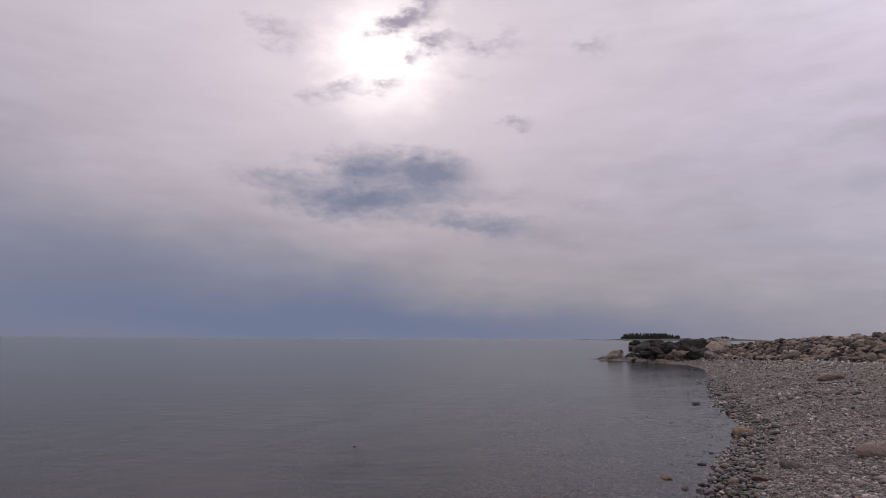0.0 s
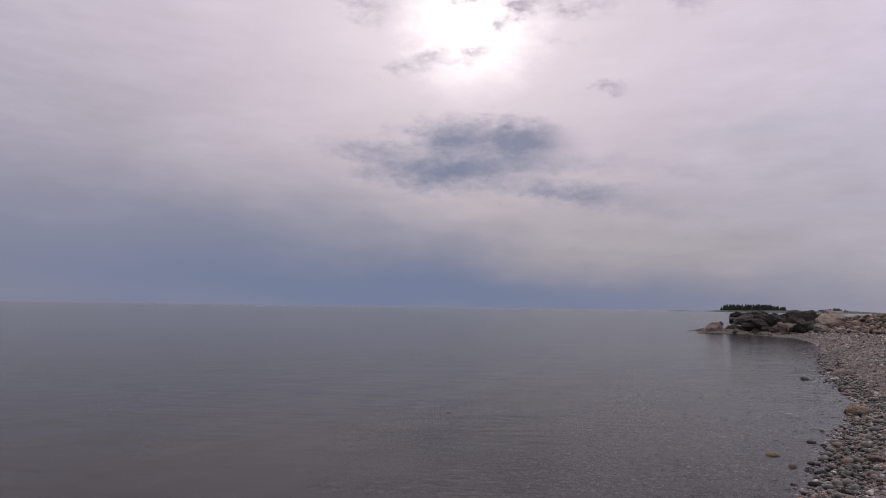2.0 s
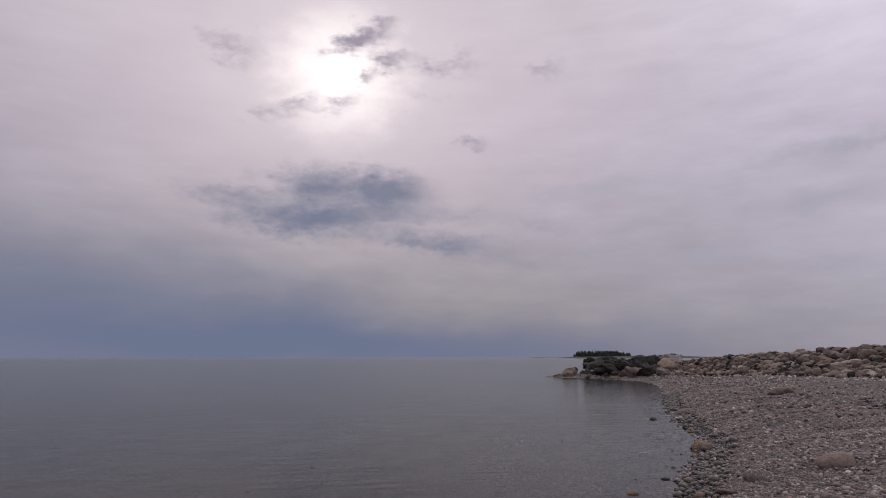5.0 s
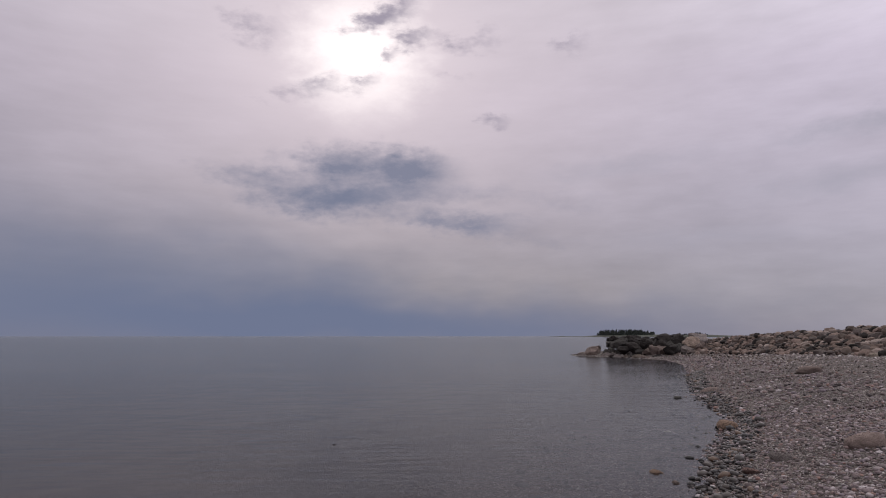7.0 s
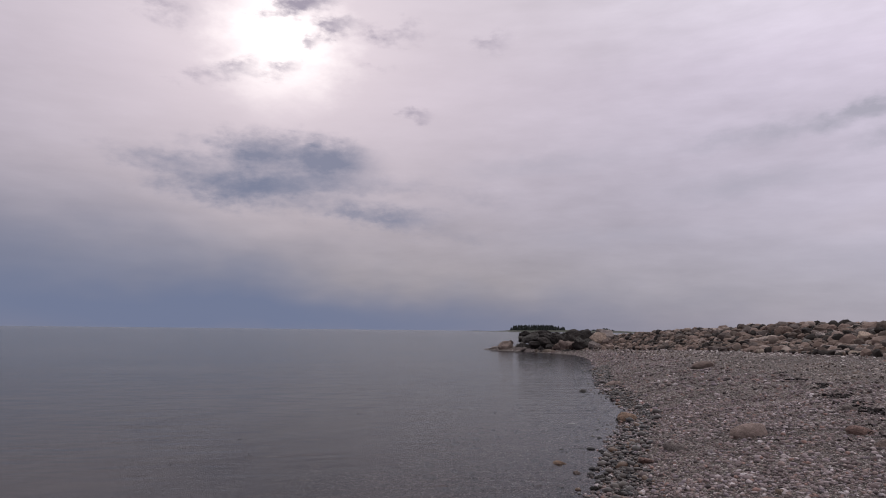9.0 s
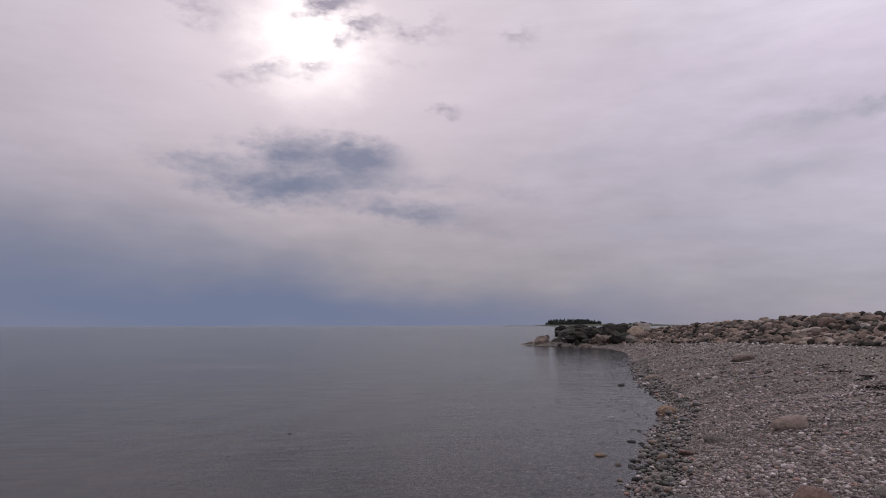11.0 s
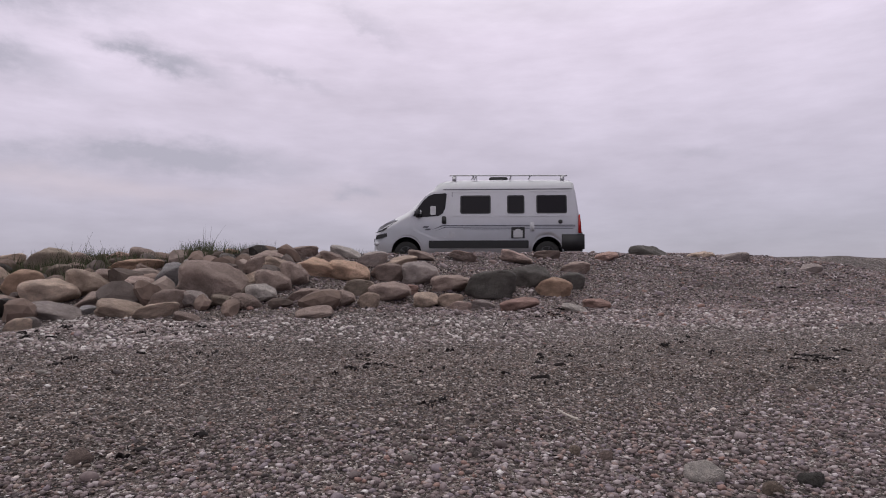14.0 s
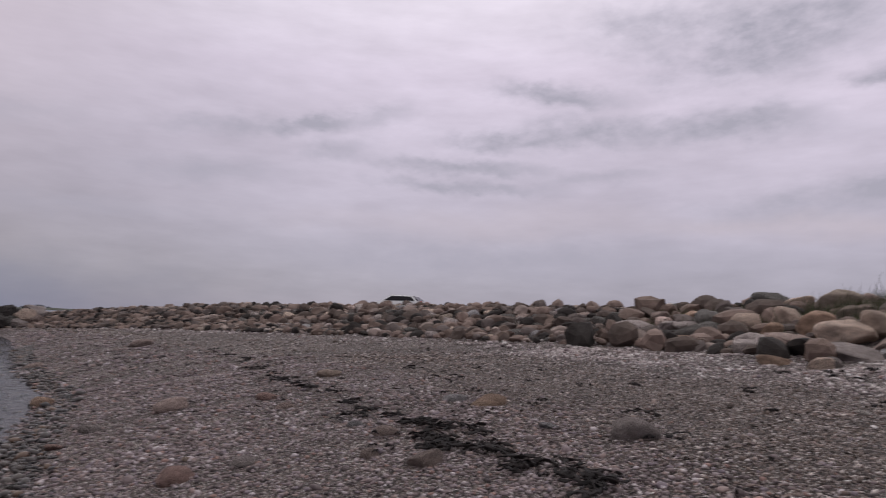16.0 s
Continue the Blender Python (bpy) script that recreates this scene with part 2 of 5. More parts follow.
def plain(name, col, rough=0.6, metal=0.0, vary=0.12, scale=6.0):
    m = Mat(name, rough, metal)
    n = m.noise(scale, 5)
    dark_, light_ = tuple(c * (1 - vary) for c in col), tuple(min(1, c * (1 + vary)) for c in col)
    m.colour(m.ramp(n, ((0.3, dark_), (0.7, light_))))
    return m.m


# gravel bed: fine shingle between the pebbles
g = Mat("shingle_bed", 0.9)
gv = g.node("ShaderNodeTexVoronoi", feature="F1")
gv.inputs["Scale"].default_value = 64
g.link(g.coord(), gv.inputs["Vector"])
gs = g.node("ShaderNodeSeparateColor")
g.link(gv.outputs["Color"], gs.inputs[0])
cell = g.ramp(gs.outputs[0], ((0.0, (0.03, 0.023, 0.02)), (0.3, (0.105, 0.081, 0.071)), (0.6, (0.205, 0.161, 0.141)), (0.82, (0.30, 0.246, 0.222)), (0.95, (0.62, 0.565, 0.535))))
patch = g.ramp(g.noise(0.45, 5), ((0.3, 0.62), (0.7, 1.1)))
gv2 = g.node("ShaderNodeTexVoronoi", feature="F1")
gv2.inputs["Scale"].default_value = 17
g.link(g.coord(), gv2.inputs["Vector"])
gs2 = g.node("ShaderNodeSeparateColor")
g.link(gv2.outputs["Color"], gs2.inputs[0])
cell = g.mix(1.0, cell, g.ramp(gs2.outputs[1], ((0.0, 0.45), (0.5, 0.85), (0.85, 1.2), (1.0, 2.0))), "MULTIPLY")
g_place = g.node("ShaderNodeSeparateXYZ")
g.link(g.coord(), g_place.inputs[0])
g_deep = g.node("ShaderNodeMapRange")
g.link(g_place.outputs[2], g_deep.inputs[0])
g_deep.inputs[1].default_value, g_deep.inputs[2].default_value = -0.08, -0.38
silt = g.ramp(g.noise(0.7, 5), ((0.35, (0.12, 0.094, 0.084)), (0.65, (0.19, 0.152, 0.137))))
# silt lies over the stones below the low-water line
g.colour(g.mix(g_deep.outputs[0], g.mix(1.0, cell, patch, "MULTIPLY"), silt))
g.bump(gv.outputs["Distance"], 1.0, -0.03)
SHINGLE = g.m

p = Mat("pebble_stone", 0.75)
isl = p.node("ShaderNodeNewGeometry").outputs["Random Per Island"]
tone = p.ramp(isl, ((0.0, (0.061, 0.047, 0.047)), (0.07, (0.127, 0.098, 0.096)), (0.24, (0.204, 0.157, 0.153)), (0.44, (0.259, 0.205, 0.207)), (0.57, (0.303, 0.227, 0.207)), (0.68, (0.237, 0.195, 0.213)),
                     (0.77, (0.347, 0.288, 0.289)), (0.85, (0.303, 0.191, 0.161)), (0.89, (0.435, 0.374, 0.373)), (0.965, (0.583, 0.520, 0.527))), True)
p.colour(p.mix(1.0, tone, p.ramp(p.noise(45, 4), ((0.3, 0.72), (0.7, 1.12))), "MULTIPLY"))
p.bump(p.noise(120, 3), 0.3, 0.004)
PEBBLE = p.m
p = Mat("bleached_chip", 0.8)
p.colour(p.ramp(p.node("ShaderNodeNewGeometry").outputs["Random Per Island"], ((0.0, (0.226, 0.186, 0.175)), (0.25, (0.350, 0.296, 0.282)), (0.5, (0.452, 0.395, 0.379)), (0.75, (0.565, 0.514, 0.494)), (0.92, (0.746, 0.701, 0.678))), True))
PALE_CHIP = p.m
p = Mat("dark_chip", 0.85)
p.colour(p.ramp(p.node("ShaderNodeNewGeometry").outputs["Random Per Island"], ((0.0, (0.034, 0.025, 0.020)), (0.2, (0.099, 0.075, 0.062)), (0.42, (0.198, 0.151, 0.129)), (0.68, (0.328, 0.260, 0.228)), (0.86, (0.610, 0.537, 0.497))), True))
DARK_CHIP = p.m
p = Mat("wet_pebble", 0.35)
p.colour(p.ramp(p.node("ShaderNodeNewGeometry").outputs["Random Per Island"], ((0.0, (0.02, 0.017, 0.017)), (0.4, (0.05, 0.042, 0.038)), (0.7, (0.08, 0.066, 0.058)), (0.9, (0.12, 0.075, 0.05))), True))
p.bump(p.noise(90, 3), 0.3, 0.004)
WET = p.m

b = Mat("boulder_granite", 0.9)
b.b.inputs["Specular IOR Level"].default_value = 0.25
rnd = b.node("ShaderNodeObjectInfo").outputs["Color"]
bn = b.noise(2.2, 7, 0.65)
speck = b.noise(55, 4, 0.7)
bc = b.mix(1.0, rnd, b.ramp(bn, ((0.28, 0.62), (0.5, 0.95), (0.72, 1.28))), "MULTIPLY")
bc = b.mix(1.0, bc, b.ramp(speck, ((0.3, 0.78), (0.7, 1.18))), "MULTIPLY")
lich = b.ramp(b.noise(7, 6, 0.7), ((0.60, 0.0), (0.72, 0.35)))
b.colour(b.mix(lich, bc, (0.33, 0.285, 0.25)))
b.bump(b.noise(11, 9, 0.75), 1.0, 0.07)
BOULDER = b.m

b = Mat("weedy_boulder", 0.9)
b.b.inputs["Specular IOR Level"].default_value = 0.25
far_tone = b.ramp(b.node("ShaderNodeNewGeometry").outputs["Random Per Island"], ((0.0, (0.04, 0.034, 0.031)), (0.2, (0.125, 0.096, 0.082)), (0.4, (0.215, 0.158, 0.132)), (0.6, (0.15, 0.122, 0.112)), (0.74, (0.28, 0.208, 0.176)), (0.9, (0.36, 0.29, 0.255))), True)
b.colour(b.mix(1.0, far_tone, b.ramp(b.noise(3, 6), ((0.3, 0.55), (0.7, 1.08))), "MULTIPLY"))
b.bump(b.noise(10, 6), 0.5, 0.04)
FAR_ROCK = b.m

k = Mat("dried_kelp", 0.85)
k.colour(k.ramp(k.noise(9, 5), ((0.3, (0.005, 0.004, 0.004)), (0.7, (0.02, 0.013, 0.012)))))
k.bump(k.noise(40, 4), 0.6, 0.01)
KELP = k.m

# sea: clear shallow water, gloss by Fresnel
wm = Mat("sea_water")
wm.t.nodes.remove(wm.b)
wv = wm.coord("Object", (1, 1, 1))
r1 = wm.noise(0.7, 2, 0.5, wm.coord("Object", (0.45, 1.5, 1)))
r2 = wm.noise(2.6, 2, 0.5, wm.coord("Object", (0.5, 1.9, 1)))
h = wm.node("ShaderNodeMath", operation="MULTIPLY_ADD")
wm.link(r2, h.inputs[0])
h.inputs[1].default_value = 0.75
wm.link(r1, h.inputs[2])
bp = wm.node("ShaderNodeBump")
bp.inputs["Strength"].default_value, bp.inputs["Distance"].default_value = 0.7, 0.028
wm.link(h.outputs[0], bp.inputs["Height"])
fr = wm.node("ShaderNodeFresnel")
fr.inputs["IOR"].default_value = 1.33
wm.link(bp.outputs[0], fr.inputs["Normal"])
gl = wm.node("ShaderNodeBsdfGlossy")
wm.link(wm.ramp(wm.noise(0.16, 4, 0.6, wm.coord("Object", (0.5, 1.6, 1))), ((0.35, 0.07), (0.62, 0.15))), gl.inputs["Roughness"])
gl.inputs["Color"].default_value = (0.505, 0.52, 0.55, 1)
wm.link(bp.outputs[0], gl.inputs["Normal"])
tr = wm.node("ShaderNodeBsdfTransparent")
tr.inputs["Color"].default_value = (0.60, 0.565, 0.575, 1)
mx = wm.node("ShaderNodeMixShader")
wm.link(fr.outputs[0], mx.inputs[0])
wm.link(tr.outputs[0], mx.inputs[1])
wm.link(gl.outputs[0], mx.inputs[2])
wm.link(mx.outputs[0], wm.t.nodes["Material Output"].inputs[0])
WATER = wm.m

GRASS = plain("dune_grass", (0.075, 0.085, 0.04), 0.8, vary=0.4, scale=4)
TREE_GREEN = plain("far_conifer", (0.018, 0.024, 0.02), 0.9, vary=0.4, scale=0.2)
ISLE = plain("far_shore", (0.07, 0.075, 0.06), 0.9, vary=0.3, scale=0.05)
VAN_PAINT = Mat("silver_paint", 0.32, 0.55)
VAN_PAINT.colour(VAN_PAINT.mix(VAN_PAINT.ramp(VAN_PAINT.noise(3, 5), ((0.4, 0.0), (0.75, 0.35))), (0.52, 0.525, 0.555), (0.42, 0.415, 0.42)))
VAN_PAINT.b.inputs["Coat Weight"].default_value = 0.4
VAN_PAINT = VAN_PAINT.m
BLACK_PLASTIC = plain("black_plastic", (0.02, 0.02, 0.022), 0.55)
RUBBER = plain("tyre_rubber", (0.018, 0.018, 0.018), 0.85)
RIM = plain("dark_alloy", (0.06, 0.06, 0.065), 0.4, 0.7)
ALU = plain("aluminium", (0.55, 0.55, 0.57), 0.35, 0.9)
gm = Mat("dark_glass", 0.04)
gm.colour((0.012, 0.011, 0.014))
gm.b.inputs["Specular IOR Level"].default_value = 0.22
DARK_GLASS = gm.m
LAMP_RED = plain("lamp_red", (0.33, 0.012, 0.012), 0.2)
LAMP_CLEAR = plain("lamp_clear", (0.55, 0.56, 0.6), 0.12, 0.3)
STRIPE = plain("grey_decal", (0.10, 0.10, 0.12), 0.4)
PANEL_GREY = plain("panel_grey", (0.5, 0.5, 0.53), 0.45)
CAR_WHITE = plain("white_paint", (0.66, 0.66, 0.67), 0.35, vary=0.05)


# ---- mesh helpers ----
def mesh_from(name, verts, faces, mat, smooth=True):
    me = bpy.data.meshes.new(name)
    me.from_pydata(verts, [], faces)
    me.materials.append(mat)
    if smooth:
        me.polygons.foreach_set("use_smooth", [True] * len(me.polygons))
    me.update()
    return me


def tri_mesh(name, co, tri, mat, smooth=True):
    me = bpy.data.meshes.new(name)
    me.vertices.add(len(co))
    me.vertices.foreach_set("co", np.ascontiguousarray(co, dtype=np.float32).ravel())
    me.loops.add(len(tri) * 3)
    me.loops.foreach_set("vertex_index", np.ascontiguousarray(tri, dtype=np.int32).ravel())
    me.polygons.add(len(tri))
    me.polygons.foreach_set("loop_start", np.arange(0, len(tri) * 3, 3, dtype=np.int32))
    me.polygons.foreach_set("use_smooth", np.full(len(tri), smooth, dtype=bool))
    me.materials.append(mat)
    me.update(calc_edges=True)
    me.validate()
    return me


def part(name, bm, material, parent, label="", smooth=True):
    me = bpy.data.meshes.new(name)
    bm.to_mesh(me)
    bm.free()
    me.materials.append(material)
    if smooth:
        me.polygons.foreach_set("use_smooth", [True] * len(me.polygons))
    ob = new(name, me)
    ob.parent = parent
    if label:
        tagged(ob, label)
    return ob


def box_bm(x0, x1, y0, y1, z0, z1, bevel=0.0, seg=2):
    bm = bmesh.new()
    bmesh.ops.create_cube(bm, size=1, matrix=Matrix.LocRotScale(((x0 + x1) / 2, (y0 + y1) / 2, (z0 + z1) / 2), None, (x1 - x0, y1 - y0, z1 - z0)))
    if bevel:
        bmesh.ops.bevel(bm, geom=bm.edges[:], offset=bevel, segments=seg, affect="EDGES")
    return bm


def slab_bm(outline, y_of, thick):
    """A plate whose outline (x, z) lies on the side y = y_of(z)."""
    bm = bmesh.new()
    outer = [bm.verts.new((x, y_of(z) - thick, z)) for x, z in outline]
    inner = [bm.verts.new((x, y_of(z) + 0.01, z)) for x, z in outline]
    bm.faces.new(outer)
    bm.faces.new(inner[::-1])
    n = len(outline)
    for i in range(n):
        bm.faces.new((outer[i], inner[i], inner[(i + 1) % n], outer[(i + 1) % n]))
    bmesh.ops.recalc_face_normals(bm, faces=bm.faces[:])
    return bm


def rounded(x0, x1, z0, z1, r, n=4):
    pts = []
    for cx, cz, a0 in ((x1 - r, z1 - r, 0), (x0 + r, z1 - r, 90), (x0 + r, z0 + r, 180), (x1 - r, z0 + r, 270)):
        for i in range(n + 1):
            a = radians(a0 + 90 * i / n)
            pts.append((cx + r * math.cos(a), cz + r * math.sin(a)))
    return pts


def tube_bm(points, radius, sides=8):
    bm = bmesh.new()
    rings = []
    for i, q in enumerate(points):
        a, c = Vector(points[max(i - 1, 0)]), Vector(points[min(i + 1, len(points) - 1)])
        rot = (c - a).to_track_quat("Z", "Y").to_matrix()
        rings.append([bm.verts.new(Vector(q) + rot @ Vector((radius * math.cos(2 * math.pi * s / sides), radius * math.sin(2 * math.pi * s / sides), 0))) for s in range(sides)])
    for r0, r1_ in zip(rings, rings[1:]):
        for s in range(sides):
            bm.faces.new((r0[s], r0[(s + 1) % sides], r1_[(s + 1) % sides], r1_[s]))
    bm.faces.new(rings[0][::-1])
    bm.faces.new(rings[-1])
    return bm


def lathe_bm(profile, sides=28):
    """Rings about the y axis: profile of (radius, y)."""
    bm = bmesh.new()
    rings = [[bm.verts.new((r * math.cos(2 * math.pi * s / sides), y, r * math.sin(2 * math.pi * s / sides))) for s in range(sides)] for r, y in profile]
    for r0, r1_ in zip(rings, rings[1:]):
        for s in range(sides):
            bm.faces.new((r0[s], r0[(s + 1) % sides], r1_[(s + 1) % sides], r1_[s]))
    bm.faces.new(rings[0])
    bm.faces.new(rings[-1])
    bmesh.ops.recalc_face_normals(bm, faces=bm.faces[:])
    return bm


# ---- lie of the land ----
SHORE = np.array([(-60, -1000), (-12, -120), (-5, -45), (-2, -16), (-0.4, -5), (0.35, 0), (1.1, 2.6), (2.0, 5.1), (2.75, 6.6), (3.6, 8.4), (4.9, 10.6), (6.0, 12.6), (7.0, 16), (9.0, 21.5),
                  (12.6, 30), (15.0, 36.5), (16.6, 43), (15.5, 49), (13.2, 52), (12.8, 55), (16, 57.5), (25, 60), (60, 68), (200, 110), (3500, 800)], float)
LAND = np.vstack([SHORE, [(3500, -3500), (-60, -3500)]])
TOE = np.array([(-30, -1000), (1, -120), (4.5, -45), (6.5, -20), (7.6, -11), (8.6, -7.5), (9.0, -4.5), (9.0, -1.5), (10.5, 0.2), (12.2, 2), (13.8, 5), (14.6, 8.5), (15.0, 13), (16.0, 20), (17.4, 29), (18.6, 38), (18.2, 45.5), (15.0, 51.5), (15.4, 54.5), (40, 58), (3500, 700)], float)


def line_distance(xy, line):
    best = np.full(len(xy), 1e9)
    for a, c in zip(line[:-1], line[1:]):
        d = c - a
        t = np.clip(((xy - a) @ d) / (d @ d), 0, 1)
        best = np.minimum(best, np.hypot(*(xy - a - t[:, None] * d).T))
    return best


def inside(xy, ring):
    res = np.zeros(len(xy), bool)
    for a, c in zip(ring, np.roll(ring, -1, 0)):
        if a[1] == c[1]:
            continue
        cross = (a[1] > xy[:, 1]) != (c[1] > xy[:, 1])
        res ^= cross & (xy[:, 0] < (c[0] - a[0]) * (xy[:, 1] - a[1]) / (c[1] - a[1]) + a[0])
    return res


BACK = np.vstack([TOE, [(3500, -3500), (-30, -3500)]])


def lie(xy):
    """Ground height, distance from the shore (negative at sea) and distance behind the foot of the boulder bank."""
    xy = np.atleast_2d(np.asarray(xy, float))
    ds, dt = line_distance(xy, SHORE), line_distance(xy, TOE)
    land, back = inside(xy, LAND), inside(xy, BACK)
    ds = np.where(land, ds, -ds)
    dt = np.where(back & land, dt, -dt)
    x, y = xy.T
    toe_z = np.interp(y, (-20, 0, 12, 30, 45, 52), (1.2, 1.15, 1.1, 0.8, 0.4, 0.3))
    crest = np.interp(y, (-30, -14, -8, -3, 0, 5, 12, 30, 42, 50, 56), (2.6, 2.55, 2.4, 2.24, 2.02, 1.94, 1.95, 1.85, 1.45, 1.05, 0.7))
    width = np.interp(y, (-14, -7, 0, 30, 60), (7.5, 5.5, 4.0, 4.0, 3.0))
    u = ds / np.maximum(ds + np.abs(dt), 0.01)
    beach = toe_z * np.interp(u, (0, 0.05, 0.15, 0.3, 0.5, 0.75, 1), (0, 0.10, 0.30, 0.48, 0.63, 0.8, 1))
    v = np.clip(dt / width, 0, 1)
    bank = toe_z + (crest - toe_z) * v * v * (3 - 2 * v)
    fall = np.clip((dt - width) / 4.5, 0, 1)
    bank = bank - np.maximum(crest - 2.1, 0) * fall * (y < 2)
    sea = np.maximum(ds * 0.07, -3.0)
    z = np.where(ds < 0, sea, np.where(dt > 0, bank, beach))
    lump = 0.035 * np.sin(x * 1.3 + 2 * np.sin(y * 0.7)) * np.sin(y * 1.1 + x * 0.3) + 0.02 * np.sin(x * 3.1 + y * 1.7) * np.sin(y * 2.9 - x)
    z = z + lump * np.clip(np.abs(ds) / 2, 0.15, 1) * (np.hypot(x, y) < 200)
    return z, ds, dt


def ground_z(x, y):
    return float(lie([(x, y)])[0][0])


# ---- ground ----
turns, rings = 720, 190
rr = np.concatenate([[0.0], np.geomspace(0.4, 4200, rings)])
aa = np.linspace(0, 2 * np.pi, turns, endpoint=False)
gx = (rr[1:, None] * np.sin(aa)[None]).ravel()
gy = (rr[1:, None] * np.cos(aa)[None]).ravel()
gxy = np.vstack([[(0, 0)], np.stack([gx, gy], 1)])
gz = lie(gxy)[0]
gi = 1 + np.arange(rings * turns).reshape(rings, turns)
A, B = gi[:-1], gi[1:]
A2, B2 = np.roll(A, -1, 1), np.roll(B, -1, 1)
tris = np.concatenate([np.stack([A, A2, B2], -1).reshape(-1, 3), np.stack([A, B2, B], -1).reshape(-1, 3), np.stack([np.zeros(turns, int), np.roll(gi[0], -1), gi[0]], -1)])
tris = tris[:, ::-1]
ground = new("ground", tri_mesh("ground", np.column_stack([gxy, gz]), tris, SHINGLE))
tagged(ground, "grey shingle beach rising from the water to a bank", "beach", kind="structure")

wq = [(-4200, -4200, 0), (4200, -4200, 0), (4200, 4200, 0), (-4200, 4200, 0)]
water = new("water", mesh_from("water", wq, [(0, 1, 2, 3)], WATER, False))
tagged(water, "calm grey sea with small ripples over shallows", "sea", kind="structure")


# ---- stones ----
def ico(level):
    bm = bmesh.new()
    bmesh.ops.create_icosphere(bm, subdivisions=level, radius=1)
    co = np.array([v.co[:] for v in bm.verts])
    tri = np.array([[v.index for v in f.verts] for f in bm.faces])
    bm.free()
    return co, tri


def stone_shape(level, seed, cuts=7, rough=0.10, square=3.2, deep=(0.55, 0.95)):
    """A rounded block: a ball cut by random planes, then worn."""
    rs = np.random.RandomState(seed)
    co, tri = ico(level)
    out = co / (np.abs(co) ** square).sum(1)[:, None] ** (1 / square)
    for _ in range(cuts):
        n = rs.normal(size=3)
        n /= np.linalg.norm(n)
        d = rs.uniform(*deep)
        over = out @ n - d
        out -= np.where(over > 0, over * 0.94, 0)[:, None] * n
    off = rs.uniform(0, 50, 3)
    bumpy = np.array([noise.fractal(Vector(c * 1.4 + off), 1.0, 2.1, 4) for c in co])
    out *= (1 + rough * bumpy)[:, None]
    out -= (out.max(0) + out.min(0)) / 2
    out /= (out.max(0) - out.min(0)) / 2
    return out, tri


def scatter(name, xy, size, shapes, mat, rs, flat_=(0.45, 0.8), sink=0.3, lift=None):
    """Many stones in one mesh."""
    z = lie(xy)[0] if lift is None else lift
    which = rs.randint(0, len(shapes), len(xy))
    cos, ts, base_i = [], [], 0
    for k_, (co, tri) in enumerate(shapes):
        sel = np.where(which == k_)[0]
        if not len(sel):
            continue
        n = len(sel)
        sx = size[sel] * rs.uniform(0.8, 1.25, n) / 2
        sy = size[sel] * rs.uniform(0.65, 1.0, n) / 2
        sz = size[sel] * rs.uniform(flat_[0], flat_[1], n) / 2
        a = rs.uniform(0, 2 * np.pi, n)
        tilt = rs.normal(0, 0.25, n)
        px, py, pz = co[None, :, 0] * sx[:, None], co[None, :, 1] * sy[:, None], co[None, :, 2] * sz[:, None]
        px, pz = px * np.cos(tilt)[:, None] + pz * np.sin(tilt)[:, None], -px * np.sin(tilt)[:, None] + pz * np.cos(tilt)[:, None]
        X = px * np.cos(a)[:, None] - py * np.sin(a)[:, None] + xy[sel, 0][:, None]
        Y = px * np.sin(a)[:, None] + py * np.cos(a)[:, None] + xy[sel, 1][:, None]
        Z = pz + (z[sel] + sz * (1 - 2 * sink))[:, None]
        cos.append(np.stack([X, Y, Z], -1).reshape(-1, 3))
        ts.append((tri[None] + (np.arange(n) * len(co))[:, None, None]).reshape(-1, 3) + base_i)
        base_i += n * len(co)
    return new(name, tri_mesh(name, np.concatenate(cos), np.concatenate(ts), mat, shapes is not MID))


rs = np.random.RandomState(7)
PEB1 = [stone_shape(1, 40 + i, 4, 0.05, 2.2) for i in range(10)]
MID = [stone_shape(2, 200 + i, 12, 0.22, 2.6) for i in range(16)]
PEB2 = [stone_shape(2, 60 + i, 4, 0.06, 2.2) for i in range(8)]


def polar_points(n, r0, r1_, a0, a1, power=1.0):
    u = rs.uniform(0, 1, n)
    r = (r0 ** power + u * (r1_ ** power - r0 ** power)) ** (1 / power)
    a = np.radians(rs.uniform(a0, a1, n))
    return np.stack([r * np.sin(a), r * np.cos(a)], 1), r


